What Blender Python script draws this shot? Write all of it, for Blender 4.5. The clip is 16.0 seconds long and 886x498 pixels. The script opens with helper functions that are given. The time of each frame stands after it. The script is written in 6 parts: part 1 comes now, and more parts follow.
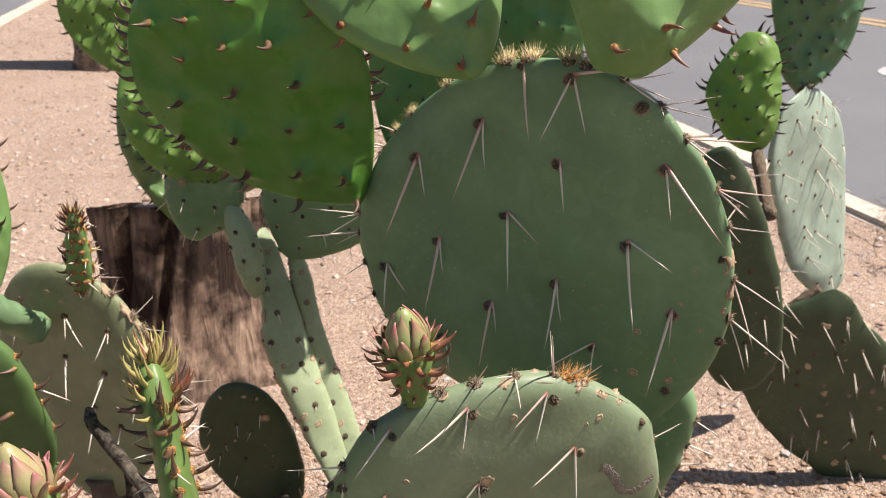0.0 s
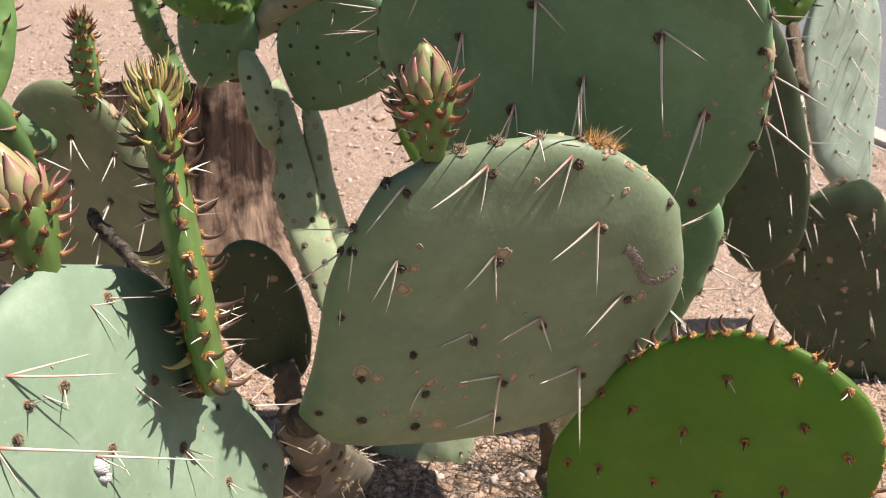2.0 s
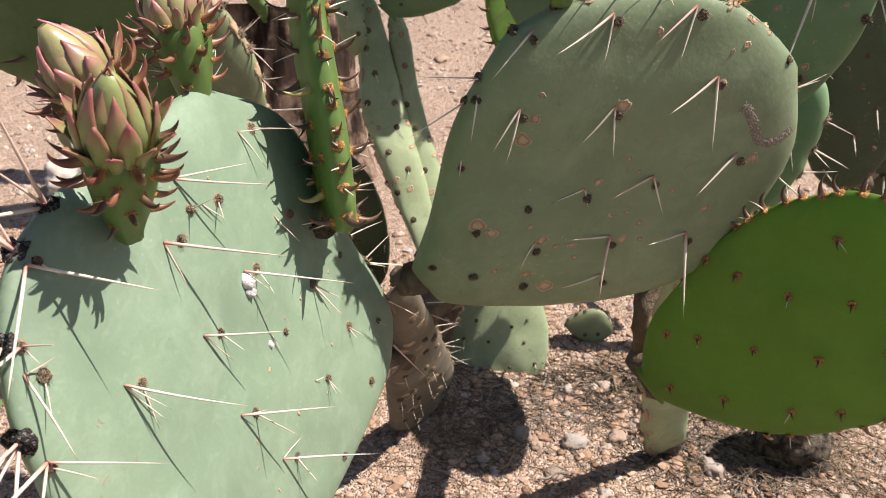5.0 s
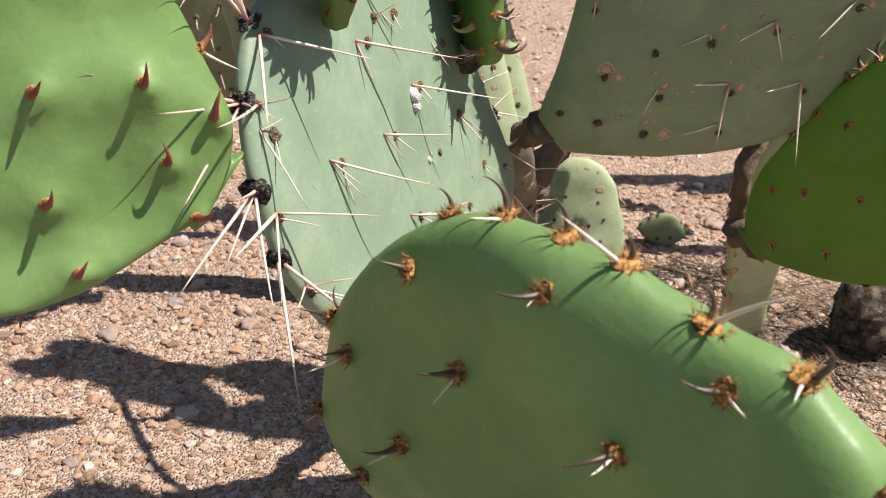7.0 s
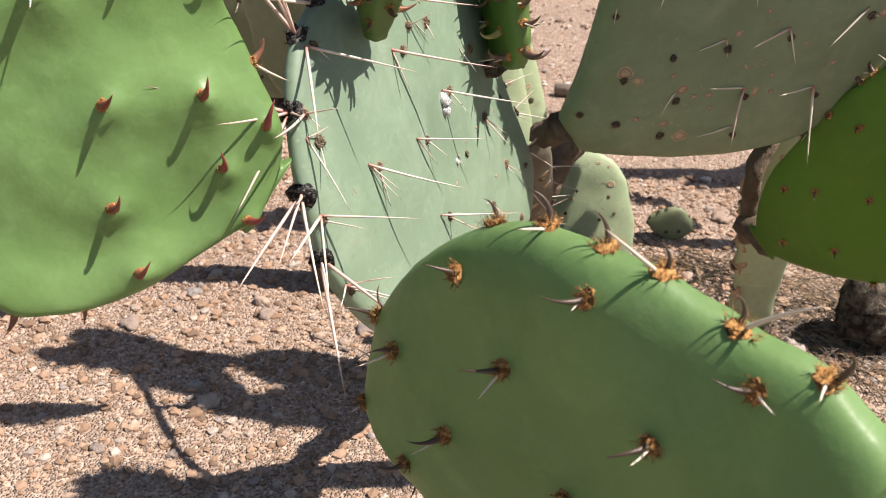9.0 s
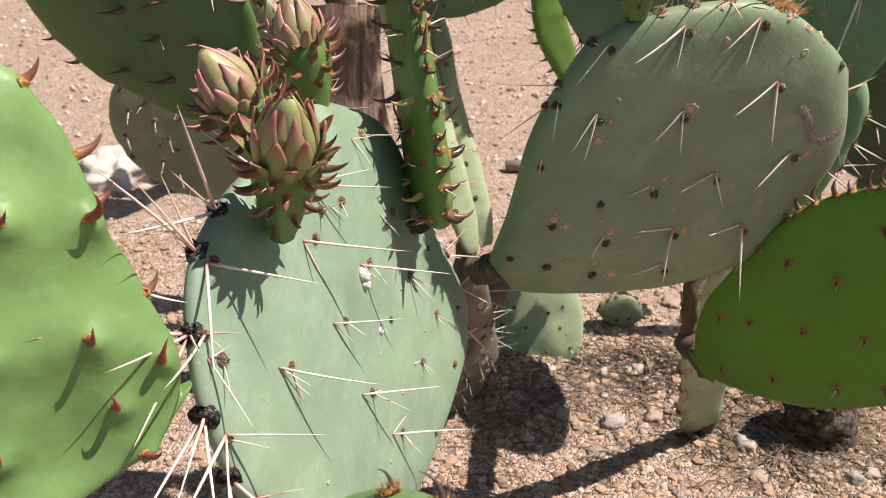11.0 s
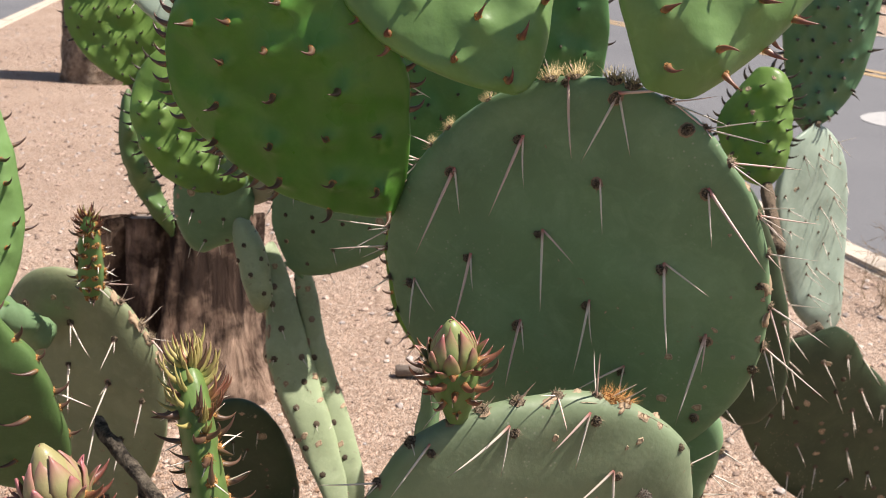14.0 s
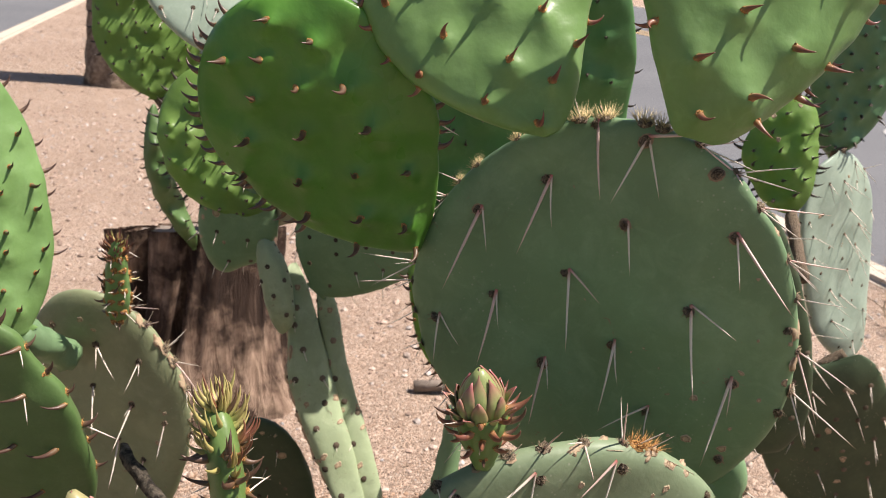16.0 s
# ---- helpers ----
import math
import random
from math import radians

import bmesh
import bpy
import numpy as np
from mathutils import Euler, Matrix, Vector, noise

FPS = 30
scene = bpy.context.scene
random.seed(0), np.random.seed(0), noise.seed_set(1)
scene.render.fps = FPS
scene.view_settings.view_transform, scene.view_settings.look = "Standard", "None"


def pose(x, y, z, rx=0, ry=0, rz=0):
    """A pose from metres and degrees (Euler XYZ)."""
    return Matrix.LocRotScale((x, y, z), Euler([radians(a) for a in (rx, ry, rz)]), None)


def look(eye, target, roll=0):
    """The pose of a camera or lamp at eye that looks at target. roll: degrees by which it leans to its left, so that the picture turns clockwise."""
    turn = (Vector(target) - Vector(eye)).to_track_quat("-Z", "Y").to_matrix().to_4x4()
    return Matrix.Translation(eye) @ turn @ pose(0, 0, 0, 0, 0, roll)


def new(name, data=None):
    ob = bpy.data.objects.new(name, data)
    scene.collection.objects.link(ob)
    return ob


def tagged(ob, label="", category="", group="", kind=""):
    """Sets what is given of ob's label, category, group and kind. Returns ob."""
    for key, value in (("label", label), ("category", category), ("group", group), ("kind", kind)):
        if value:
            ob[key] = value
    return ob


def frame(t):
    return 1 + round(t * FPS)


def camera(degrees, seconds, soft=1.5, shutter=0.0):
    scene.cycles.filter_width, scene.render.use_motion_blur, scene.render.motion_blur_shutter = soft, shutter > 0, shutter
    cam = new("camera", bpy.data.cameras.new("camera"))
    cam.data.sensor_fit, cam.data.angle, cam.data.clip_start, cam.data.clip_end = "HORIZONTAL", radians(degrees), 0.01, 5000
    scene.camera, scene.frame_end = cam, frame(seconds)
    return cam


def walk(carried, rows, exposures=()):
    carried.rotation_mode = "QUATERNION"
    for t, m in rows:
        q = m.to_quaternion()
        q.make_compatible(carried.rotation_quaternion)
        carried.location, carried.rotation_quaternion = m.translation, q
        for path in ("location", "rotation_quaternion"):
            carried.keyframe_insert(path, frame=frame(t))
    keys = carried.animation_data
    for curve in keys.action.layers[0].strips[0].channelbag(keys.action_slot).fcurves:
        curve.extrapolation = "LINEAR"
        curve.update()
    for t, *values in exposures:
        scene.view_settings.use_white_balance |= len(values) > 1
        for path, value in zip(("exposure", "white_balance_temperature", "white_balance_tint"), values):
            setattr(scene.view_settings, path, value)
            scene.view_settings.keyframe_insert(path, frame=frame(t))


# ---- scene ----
cam = camera(51.3, 16.0, soft=0.95)
cam.data.dof.use_dof, cam.data.dof.focus_distance, cam.data.dof.aperture_fstop = True, 0.45, 30
PATH = [
    (0, (0.0620, 0.0716, 0.7672), (-0.0110, 1.9520, 0.0903), -0.16),
    (0.5, (0.0670, 0.0749, 0.7278), (-0.0130, 1.9477, 0.0285), 0.42),
    (1, (0.0740, 0.0696, 0.7102), (-0.0110, 1.9327, -0.0136), 1.11),
    (1.5, (0.0670, 0.0623, 0.6766), (-0.0230, 1.9146, -0.0714), 1.50),
    (2, (0.0600, 0.0601, 0.6597), (-0.0360, 1.9029, -0.1097), 1.88),
    (2.5, (0.0570, 0.0538, 0.6561), (-0.0450, 1.8916, -0.1280), 2.17),
    (3, (0.0500, 0.0488, 0.6555), (-0.0670, 1.8833, -0.1324), 2.23),
    (5.5, (0.0130, 0.0029, 0.5865), (-0.1870, 1.7971, -0.2747), 1.82),
    (6, (0.0000, -0.0174, 0.5689), (-0.2150, 1.7656, -0.3106), 1.68),
    (6.5, (-0.0130, -0.0428, 0.5647), (-0.2420, 1.7276, -0.3380), 1.64),
    (7, (-0.0290, -0.0545, 0.5554), (-0.2680, 1.7024, -0.3684), 1.61),
    (7.5, (-0.0350, -0.0727, 0.5527), (-0.2770, 1.6760, -0.3876), 1.70),
    (8, (-0.0370, -0.0736, 0.5548), (-0.2810, 1.6694, -0.3951), 1.89),
    (10.5, (-0.0440, -0.0606, 0.6110), (-0.2590, 1.7049, -0.3034), 1.57),
    (11, (-0.0240, -0.0293, 0.6289), (-0.2010, 1.7646, -0.2384), 1.38),
    (11.5, (-0.0030, -0.0016, 0.6520), (-0.1510, 1.8167, -0.1668), 1.45),
    (12, (0.0020, 0.0156, 0.6678), (-0.1230, 1.8586, -0.0976), 1.61),
    (12.5, (0.0090, 0.0262, 0.6911), (-0.0940, 1.8910, -0.0227), 1.87),
    (13, (0.0150, 0.0358, 0.7135), (-0.0670, 1.9160, 0.0347), 2.02),
    (13.5, (0.0210, 0.0536, 0.7384), (-0.0320, 1.9462, 0.0938), 2.28),
    (14, (0.0240, 0.0768, 0.7548), (0.0020, 1.9794, 0.1386), 2.55),
    (14.5, (0.0530, 0.0961, 0.7875), (0.0590, 2.0067, 0.1988), 2.91),
    (15, (0.0470, 0.0924, 0.8058), (0.0530, 2.0079, 0.2308), 3.11),
    (15.5, (0.0330, 0.0836, 0.7814), (0.0150, 1.9953, 0.1936), 3.16),
    (16, (0.0160, 0.0822, 0.7754), (-0.0420, 1.9864, 0.1661), 3.17),
]
walk(cam, [(t, look(eye, target, roll)) for t, eye, target, roll in PATH],
     exposures=[(0, 0.95, 6700, 15), (3, 0.95, 6700, 15), (6.5, 0.85, 6700, 15), (10.5, 0.85, 6700, 15), (12, 0.89, 6700, 15), (16, 0.89, 6700, 15)])

# ---- light ----
SUN = Vector((0.50, 0.0, 0.866)).normalized()
world = bpy.data.worlds.new("sky")
scene.world = world
world.use_nodes = True
wn = world.node_tree.nodes
sky = wn.new("ShaderNodeTexSky")
sky.sky_type = "NISHITA"
sky.sun_disc = False
sky.sun_elevation = math.asin(SUN.z)
sky.sun_rotation = math.atan2(SUN.x, SUN.y)
wn["Background"].inputs["Strength"].default_value = 0.058
world.node_tree.links.new(sky.outputs["Color"], wn["Background"].inputs["Color"])
sun = new("sun", bpy.data.lights.new("sun", "SUN"))
sun.data.energy, sun.data.angle, sun.data.color = 5.1, radians(0.53), (1.0, 0.95, 0.87)
sun.matrix_world = look(SUN * 20, (0, 0, 0))


# ---- materials ----
class Mat:
    """A node material with short calls for the nodes that recur."""

    def __init__(self, name):
        self.m = bpy.data.materials.new(name)
        self.m.use_nodes = True
        self.t = self.m.node_tree
        self.bsdf = self.t.nodes["Principled BSDF"]
        self.out = self.t.nodes["Material Output"]

    def node(self, kind, **props):
        n = self.t.nodes.new("ShaderNode" + kind)
        for k, v in props.items():
            setattr(n, k, v)
        return n

    def link(self, a, b):
        self.t.links.new(a, b)

    def put(self, socket, v):
        if hasattr(v, "is_output"):
            self.link(v, socket)
        else:
            socket.default_value = v

    def coord(self, which="Object"):
        return self.node("TexCoord").outputs[which]

    def noise(self, scale, detail=3.0, rough=0.55, vec=None, distortion=0.0):
        n = self.node("TexNoise")
        n.inputs["Scale"].default_value, n.inputs["Detail"].default_value = scale, detail
        n.inputs["Roughness"].default_value, n.inputs["Distortion"].default_value = rough, distortion
        self.link(vec or self.coord(), n.inputs["Vector"])
        return n.outputs["Fac"]

    def voronoi(self, scale, out="Distance", vec=None, feature="F1", rand=1.0, flat=False):
        n = self.node("TexVoronoi", feature=feature, voronoi_dimensions="2D" if flat else "3D")
        n.inputs["Scale"].default_value, n.inputs["Randomness"].default_value = scale, rand
        self.link(vec or self.coord(), n.inputs["Vector"])
        return n.outputs[out]

    def ramp(self, fac, stops):
        n = self.node("ValToRGB")
        e = n.color_ramp.elements
        while len(e) < len(stops):
            e.new(0.5)
        for el, (p, c) in zip(e, stops):
            el.position = p
            el.color = (*c, 1.0) if len(c) == 3 else c
        self.link(fac, n.inputs["Fac"])
        return n.outputs["Color"]

    def step(self, fac, a, b, lo=0.0, hi=1.0):
        n = self.node("MapRange", clamp=True)
        self.link(fac, n.inputs["Value"])
        for k, v in zip(("From Min", "From Max", "To Min", "To Max"), (a, b, lo, hi)):
            n.inputs[k].default_value = v
        return n.outputs["Result"]

    def mix(self, fac, a, b, blend="MIX"):
        n = self.node("Mix", data_type="RGBA", blend_type=blend)
        for socket, v in ((n.inputs[0], fac), (n.inputs[6], a), (n.inputs[7], b)):
            if isinstance(v, tuple) and len(v) == 3:
                v = (*v, 1.0)
            self.put(socket, v)
        return n.outputs[2]

    def math(self, op, a, b=0.0):
        n = self.node("Math", operation=op)
        self.put(n.inputs[0], a)
        self.put(n.inputs[1], b)
        return n.outputs[0]

    def bump(self, height, strength, distance=0.01, under=None):
        n = self.node("Bump")
        n.inputs["Strength"].default_value, n.inputs["Distance"].default_value = strength, distance
        self.link(height, n.inputs["Height"])
        if under:
            self.link(under, n.inputs["Normal"])
        return n.outputs["Normal"]

    def random(self):
        return self.node("ObjectInfo").outputs["Random"]

    def done(self, color, rough=0.5, normal=None, spec=0.5, coat=0.0):
        self.put(self.bsdf.inputs["Base Color"], color if hasattr(color, "is_output") else (*color, 1.0))
        self.put(self.bsdf.inputs["Roughness"], rough)
        self.bsdf.inputs["Specular IOR Level"].default_value = spec
        self.bsdf.inputs["Coat Weight"].default_value = coat
        if normal:
            self.link(normal, self.bsdf.inputs["Normal"])
        return self.m


def skin(name, color, bloom, glow=0.0, scars=0.0, dirt=0.2, rough=0.5, lumps=0.0, wave=0.12):
    """The skin of a cactus pad: waxy green with a paler bloom, specks and corky marks; glow: light that comes through."""
    k = Mat(name)
    dark = tuple(c * 0.70 for c in color)
    big = k.noise(9, 4, 0.6)
    col = k.mix(k.step(big, 0.35, 0.68), dark, color)
    col = k.mix(k.step(k.noise(24, 5, 0.65, distortion=0.6), 0.48, 0.78, 0, 0.7), col, bloom)
    col = k.mix(k.step(k.noise(520, 2), 0.45, 0.75, 0, 0.18), col, dark)
    col = k.mix(k.step(k.noise(70, 6, 0.75, distortion=1.2), 0.52, 0.74, 0, 0.22), col, tuple(c * 1.3 for c in bloom))
    relief = k.noise(300, 3)
    if scars:
        # rubbed, darker smears, pale pin-pricks and small flakes of tan cork
        col = k.mix(k.step(k.noise(46, 6, 0.75, distortion=1.6), 0.60, 0.70, 0, 0.35 * scars), col, (0.10, 0.095, 0.07))
        specks = k.math("MULTIPLY", k.step(k.voronoi(120, flat=True), 0.05, 0.10, 1, 0), k.step(k.noise(15, 2), 0.56, 0.64))
        col = k.mix(k.math("MULTIPLY", specks, 0.45), col, (0.40, 0.40, 0.31))
        flake = k.noise(85, 5, 0.7, distortion=1.0)
        on = k.math("MULTIPLY", k.step(flake, 0.665 - 0.025 * scars, 0.685 - 0.025 * scars), k.step(k.noise(10, 2), 0.55 - 0.1 * scars, 0.60 - 0.1 * scars))
        col = k.mix(k.math("MULTIPLY", on, 0.8), col, k.mix(k.step(flake, 0.68, 0.72), (0.20, 0.135, 0.085), (0.42, 0.33, 0.23)))
        relief = k.math("ADD", relief, k.math("MULTIPLY", on, 0.8))
    col = k.mix(k.math("MULTIPLY", k.step(k.noise(6, 5, 0.7), 0.55, 0.8), dirt), col, (0.22, 0.18, 0.12))
    normal = k.bump(relief, 0.12, 0.0015)
    normal = k.bump(k.noise(10, 2), wave, 0.02, k.bump(k.noise(26, 2), wave + lumps, 0.006, normal))
    m = k.done(col, k.step(big, 0.3, 0.7, rough + 0.08, rough - 0.06), normal, 0.4)
    if glow:
        tr = k.node("BsdfTranslucent")
        k.link(k.mix(0.75, col, tuple(min(1, c * f) for c, f in zip(color, (1.5, 1.75, 1.0)))), tr.inputs["Color"])
        mx = k.node("MixShader")
        mx.inputs[0].default_value = glow
        k.link(k.bsdf.outputs[0], mx.inputs[1])
        k.link(tr.outputs[0], mx.inputs[2])
        k.link(mx.outputs[0], k.out.inputs["Surface"])
    return m


SKIN_OLD = skin("skin_old", (0.163, 0.270, 0.132), (0.214, 0.326, 0.178), 0.06, 0.6, 0.12)
# old scarred skin, darkened so that shade is part of its colour
SKIN_PAINTED_SHADE = skin("skin_painted_shade", (0.046, 0.072, 0.032), (0.066, 0.094, 0.045), 0.03, 0.7, 0.3)
SKIN_SCARRED = skin("skin_scarred", (0.208, 0.272, 0.154), (0.265, 0.324, 0.202), 0.06, 0.8, 0.3)
SKIN_PALE = skin("skin_pale", (0.216, 0.304, 0.207), (0.285, 0.368, 0.271), 0.06, 0.3, 0.12)
SKIN_GREEN = skin("skin_green", (0.098, 0.178, 0.055), (0.135, 0.215, 0.08), 0.10, 0.0, 0.05, 0.42)
SKIN_DEEP = skin("skin_deep", (0.088, 0.235, 0.033), (0.125, 0.28, 0.053), 0.16, 0.0, 0.02, 0.29, 0.15, 0.45)
SKIN_FOREST = skin("skin_forest", (0.10, 0.245, 0.080), (0.135, 0.285, 0.11), 0.2, 0.0, 0.04, 0.4, 0.1)
SKIN_BLUISH = skin("skin_bluish", (0.105, 0.225, 0.102), (0.14, 0.265, 0.135), 0.08, 0.0, 0.04, 0.42, 0.1)
SKIN_GLAUCOUS = skin("skin_glaucous", (0.33, 0.415, 0.325), (0.40, 0.485, 0.395), 0.05, 0.2, 0.08)
SKIN_LIME = skin("skin_lime", (0.132, 0.232, 0.036), (0.175, 0.275, 0.058), 0.42, 0.0, 0.05, 0.45)
SKIN_SAGE = skin("skin_sage", (0.165, 0.285, 0.10), (0.215, 0.335, 0.135), 0.2, 0.0, 0.03, 0.45)
SKIN_YOUNG = skin("skin_young", (0.185, 0.325, 0.105), (0.24, 0.38, 0.155), 0.24, 0.0, 0.0, 0.36, 0.1, 0.5)
SKIN_FRESH = skin("skin_fresh", (0.19, 0.32, 0.075), (0.25, 0.37, 0.115), 0.34, 0.0, 0.0, 0.4, 0.3, 0.3)
SKIN_SHOOT = skin("skin_shoot", (0.14, 0.232, 0.062), (0.205, 0.29, 0.095), 0.2, 0.0, 0.0, 0.4, 0.2)
SKIN_STRAWY = skin("skin_strawy", (0.30, 0.30, 0.20), (0.38, 0.36, 0.26), 0.0, 0.6, 0.4, 0.7)
SKIN_OLIVE = skin("skin_olive", (0.235, 0.265, 0.145), (0.29, 0.325, 0.195), 0.06, 0.9, 0.35)
SKIN_BLEACHED = skin("skin_bleached", (0.33, 0.40, 0.235), (0.43, 0.49, 0.32), 0.05, 1.0, 0.4, 0.6)
SKIN_BROWN = skin("skin_brown", (0.165, 0.145, 0.105), (0.215, 0.20, 0.15), 0.0, 1.0, 0.7, 0.75, 0.4)


def spine_mat(name, base, middle, tip):
    k = Mat(name)
    along = k.node("SeparateXYZ")
    k.link(k.coord("UV"), along.inputs[0])
    col = k.ramp(along.outputs[1], [(0.0, base), (0.16, middle), (0.8, middle), (1.0, tip)])
    col = k.mix(k.step(k.noise(900, 2), 0.4, 0.7, 0, 0.3), col, (0.30, 0.22, 0.16))
    return k.done(col, 0.5, None, 0.4)


SPINE = spine_mat("spine", (0.35, 0.12, 0.09), (0.66, 0.59, 0.50), (0.36, 0.23, 0.15))
SPINE_PINK = spine_mat("spine_pink", (0.42, 0.10, 0.09), (0.62, 0.46, 0.40), (0.45, 0.30, 0.22))


def leaf_mat(name, base, middle, tip):
    k = Mat(name)
    along = k.node("SeparateXYZ")
    k.link(k.coord("UV"), along.inputs[0])
    col = k.ramp(along.outputs[1], [(0.0, base), (0.35, middle), (0.85, middle), (1.0, tip)])
    col = k.mix(k.step(k.random(), 0, 1, 0, 0.35), col, base)
    return k.done(col, 0.4, k.bump(k.noise(700, 2), 0.1, 0.001), 0.5)


LEAF_BROWN = leaf_mat("leaf_brown", (0.16, 0.095, 0.045), (0.065, 0.032, 0.024), (0.075, 0.04, 0.03))
LEAF_RED = leaf_mat("leaf_red", (0.31, 0.16, 0.065), (0.125, 0.038, 0.027), (0.12, 0.055, 0.036))
LEAF_CRIMSON = leaf_mat("leaf_crimson", (0.22, 0.07, 0.04), (0.20, 0.026, 0.030), (0.075, 0.02, 0.022))
LEAF_GREEN = leaf_mat("leaf_green", (0.32, 0.34, 0.10), (0.33, 0.27, 0.10), (0.19, 0.085, 0.05))
LEAF_DARK = leaf_mat("leaf_dark", (0.06, 0.05, 0.03), (0.035, 0.022, 0.018), (0.07, 0.04, 0.03))
LEAF_GREY = leaf_mat("leaf_grey", (0.085, 0.06, 0.03), (0.06, 0.038, 0.03), (0.20, 0.055, 0.045))


def tepal_mat(name, base, middle, edge):
    k = Mat(name)
    uv = k.node("SeparateXYZ")
    k.link(k.coord("UV"), uv.inputs[0])
    col = k.ramp(uv.outputs[1], [(0.0, base), (0.3, middle), (0.5, middle), (0.9, edge)])
    side = k.math("ABSOLUTE", k.math("SUBTRACT", uv.outputs[0], 0.5))
    col = k.mix(k.step(side, 0.22, 0.5, 0, 0.55), col, edge)
    col = k.mix(k.step(k.random(), 0, 1, 0, 0.25), col, base)
    return k.done(col, 0.42, k.bump(k.noise(500, 2), 0.15, 0.001), 0.45)


TEPAL = tepal_mat("tepal", (0.15, 0.225, 0.065), (0.22, 0.255, 0.095), (0.29, 0.085, 0.09))
TEPAL_PINK = tepal_mat("tepal_pink", (0.17, 0.225, 0.075), (0.28, 0.245, 0.115), (0.32, 0.10, 0.115))

k = Mat("areole_wool")
WOOL_DARK = k.done(k.mix(k.step(k.noise(3.2, 4, 0.75), 0.42, 0.66), (0.055, 0.042, 0.03), (0.33, 0.26, 0.185)), 0.95, k.bump(k.noise(6, 3), 0.8, 0.002), 0.1)
k = Mat("black_wool")
WOOL_BLACK = k.done(k.mix(k.step(k.noise(4, 4, 0.75), 0.52, 0.70), (0.030, 0.027, 0.025), (0.42, 0.40, 0.38)), 0.95, k.bump(k.noise(6, 3), 0.8, 0.002), 0.1)
k = Mat("cork")
CORK = k.done(k.mix(k.noise(2.5, 4, 0.7), (0.13, 0.085, 0.055), (0.40, 0.30, 0.20)), 0.9, k.bump(k.noise(5, 4), 0.5, 0.001), 0.15)
k = Mat("corky_scar")
along = k.node("SeparateXYZ")
k.link(k.coord("UV"), along.inputs[0])
col = k.ramp(along.outputs[1], [(0.0, (0.46, 0.35, 0.235)), (0.45, (0.40, 0.295, 0.19)), (0.7, (0.23, 0.155, 0.095)), (0.85, (0.42, 0.33, 0.225)), (1.0, (0.27, 0.23, 0.145))])
col = k.mix(k.step(k.noise(420, 4, 0.7), 0.45, 0.7, 0, 0.6), col, k.mix(k.random(), (0.10, 0.07, 0.05), (0.46, 0.37, 0.26)))
SCAR = k.done(col, 0.85, k.bump(k.noise(600, 4), 0.6, 0.001), 0.2)
k = Mat("bristle")
STRAW_BRISTLE = k.done(k.mix(k.noise(3, 2), (0.10, 0.07, 0.045), (0.38, 0.29, 0.18)), 0.7, None, 0.3)
k = Mat("bristle_pale")
STRAW_PALE = k.done(k.mix(k.noise(3, 2), (0.36, 0.27, 0.12), (0.58, 0.47, 0.25)), 0.6, None, 0.3)
k = Mat("trail_scar")
TRAIL = k.done(k.mix(k.step(k.voronoi(900), 0.2, 0.5), (0.33, 0.305, 0.255), (0.17, 0.145, 0.115)), 0.85, k.bump(k.voronoi(900), 0.5, 0.001), 0.2)
k = Mat("white_fluff")
FLUFF = k.done(k.mix(k.noise(4, 3), (0.45, 0.45, 0.43), (0.8, 0.8, 0.78)), 0.95, k.bump(k.noise(6, 3), 0.8, 0.002), 0.1)
k = Mat("glochids_orange")
WOOL_ORANGE = k.done(k.mix(k.step(k.noise(3, 3), 0.4, 0.65), (0.22, 0.085, 0.025), (0.55, 0.33, 0.12)), 0.8, k.bump(k.noise(7, 3), 0.6, 0.002), 0.2)
k = Mat("bark")
streak = k.node("Mapping")
streak.inputs["Scale"].default_value = (1, 1, 0.16)
k.link(k.coord(), streak.inputs["Vector"])
grain = k.noise(30, 8, 0.72, streak.outputs[0], 1.2)
col = k.ramp(grain, [(0.3, (0.018, 0.012, 0.010)), (0.52, (0.05, 0.032, 0.024)), (0.78, (0.17, 0.115, 0.085))])
col = k.mix(k.step(k.noise(7, 5, 0.65), 0.46, 0.60, 0, 0.85), col, k.mix(k.step(grain, 0.35, 0.6), (0.15, 0.09, 0.065), (0.48, 0.34, 0.25)))
BARK = k.done(col, 0.9, k.bump(grain, 0.9, 0.02), 0.15)
k = Mat("flaking_bark")
col = k.mix(k.step(k.noise(22, 5, 0.7), 0.4, 0.65), (0.15, 0.105, 0.075), (0.40, 0.31, 0.23))
BARK_PALE = k.done(col, 0.92, k.bump(k.noise(45, 5, 0.7), 0.9, 0.03), 0.15)
k = Mat("cut_wood")
col = k.mix(k.noise(40, 5, 0.7), (0.30, 0.26, 0.22), (0.16, 0.12, 0.095))
CUT = k.done(col, 0.9, k.bump(k.noise(90, 4), 0.6, 0.006), 0.15)
k = Mat("corky_stem")
col = k.mix(k.noise(70, 5, 0.7), (0.05, 0.036, 0.025), (0.25, 0.19, 0.135))
STEM = k.done(col, 0.92, k.bump(k.noise(120, 5, 0.7, distortion=1.0), 0.9, 0.006), 0.15)

k = Mat("dried_stem")
col = k.mix(k.step(k.noise(90, 5, 0.7), 0.4, 0.65), (0.03, 0.025, 0.02), (0.20, 0.165, 0.125))
DEAD = k.done(col, 0.92, k.bump(k.noise(140, 5, 0.7, distortion=1.5), 1.0, 0.006), 0.15)

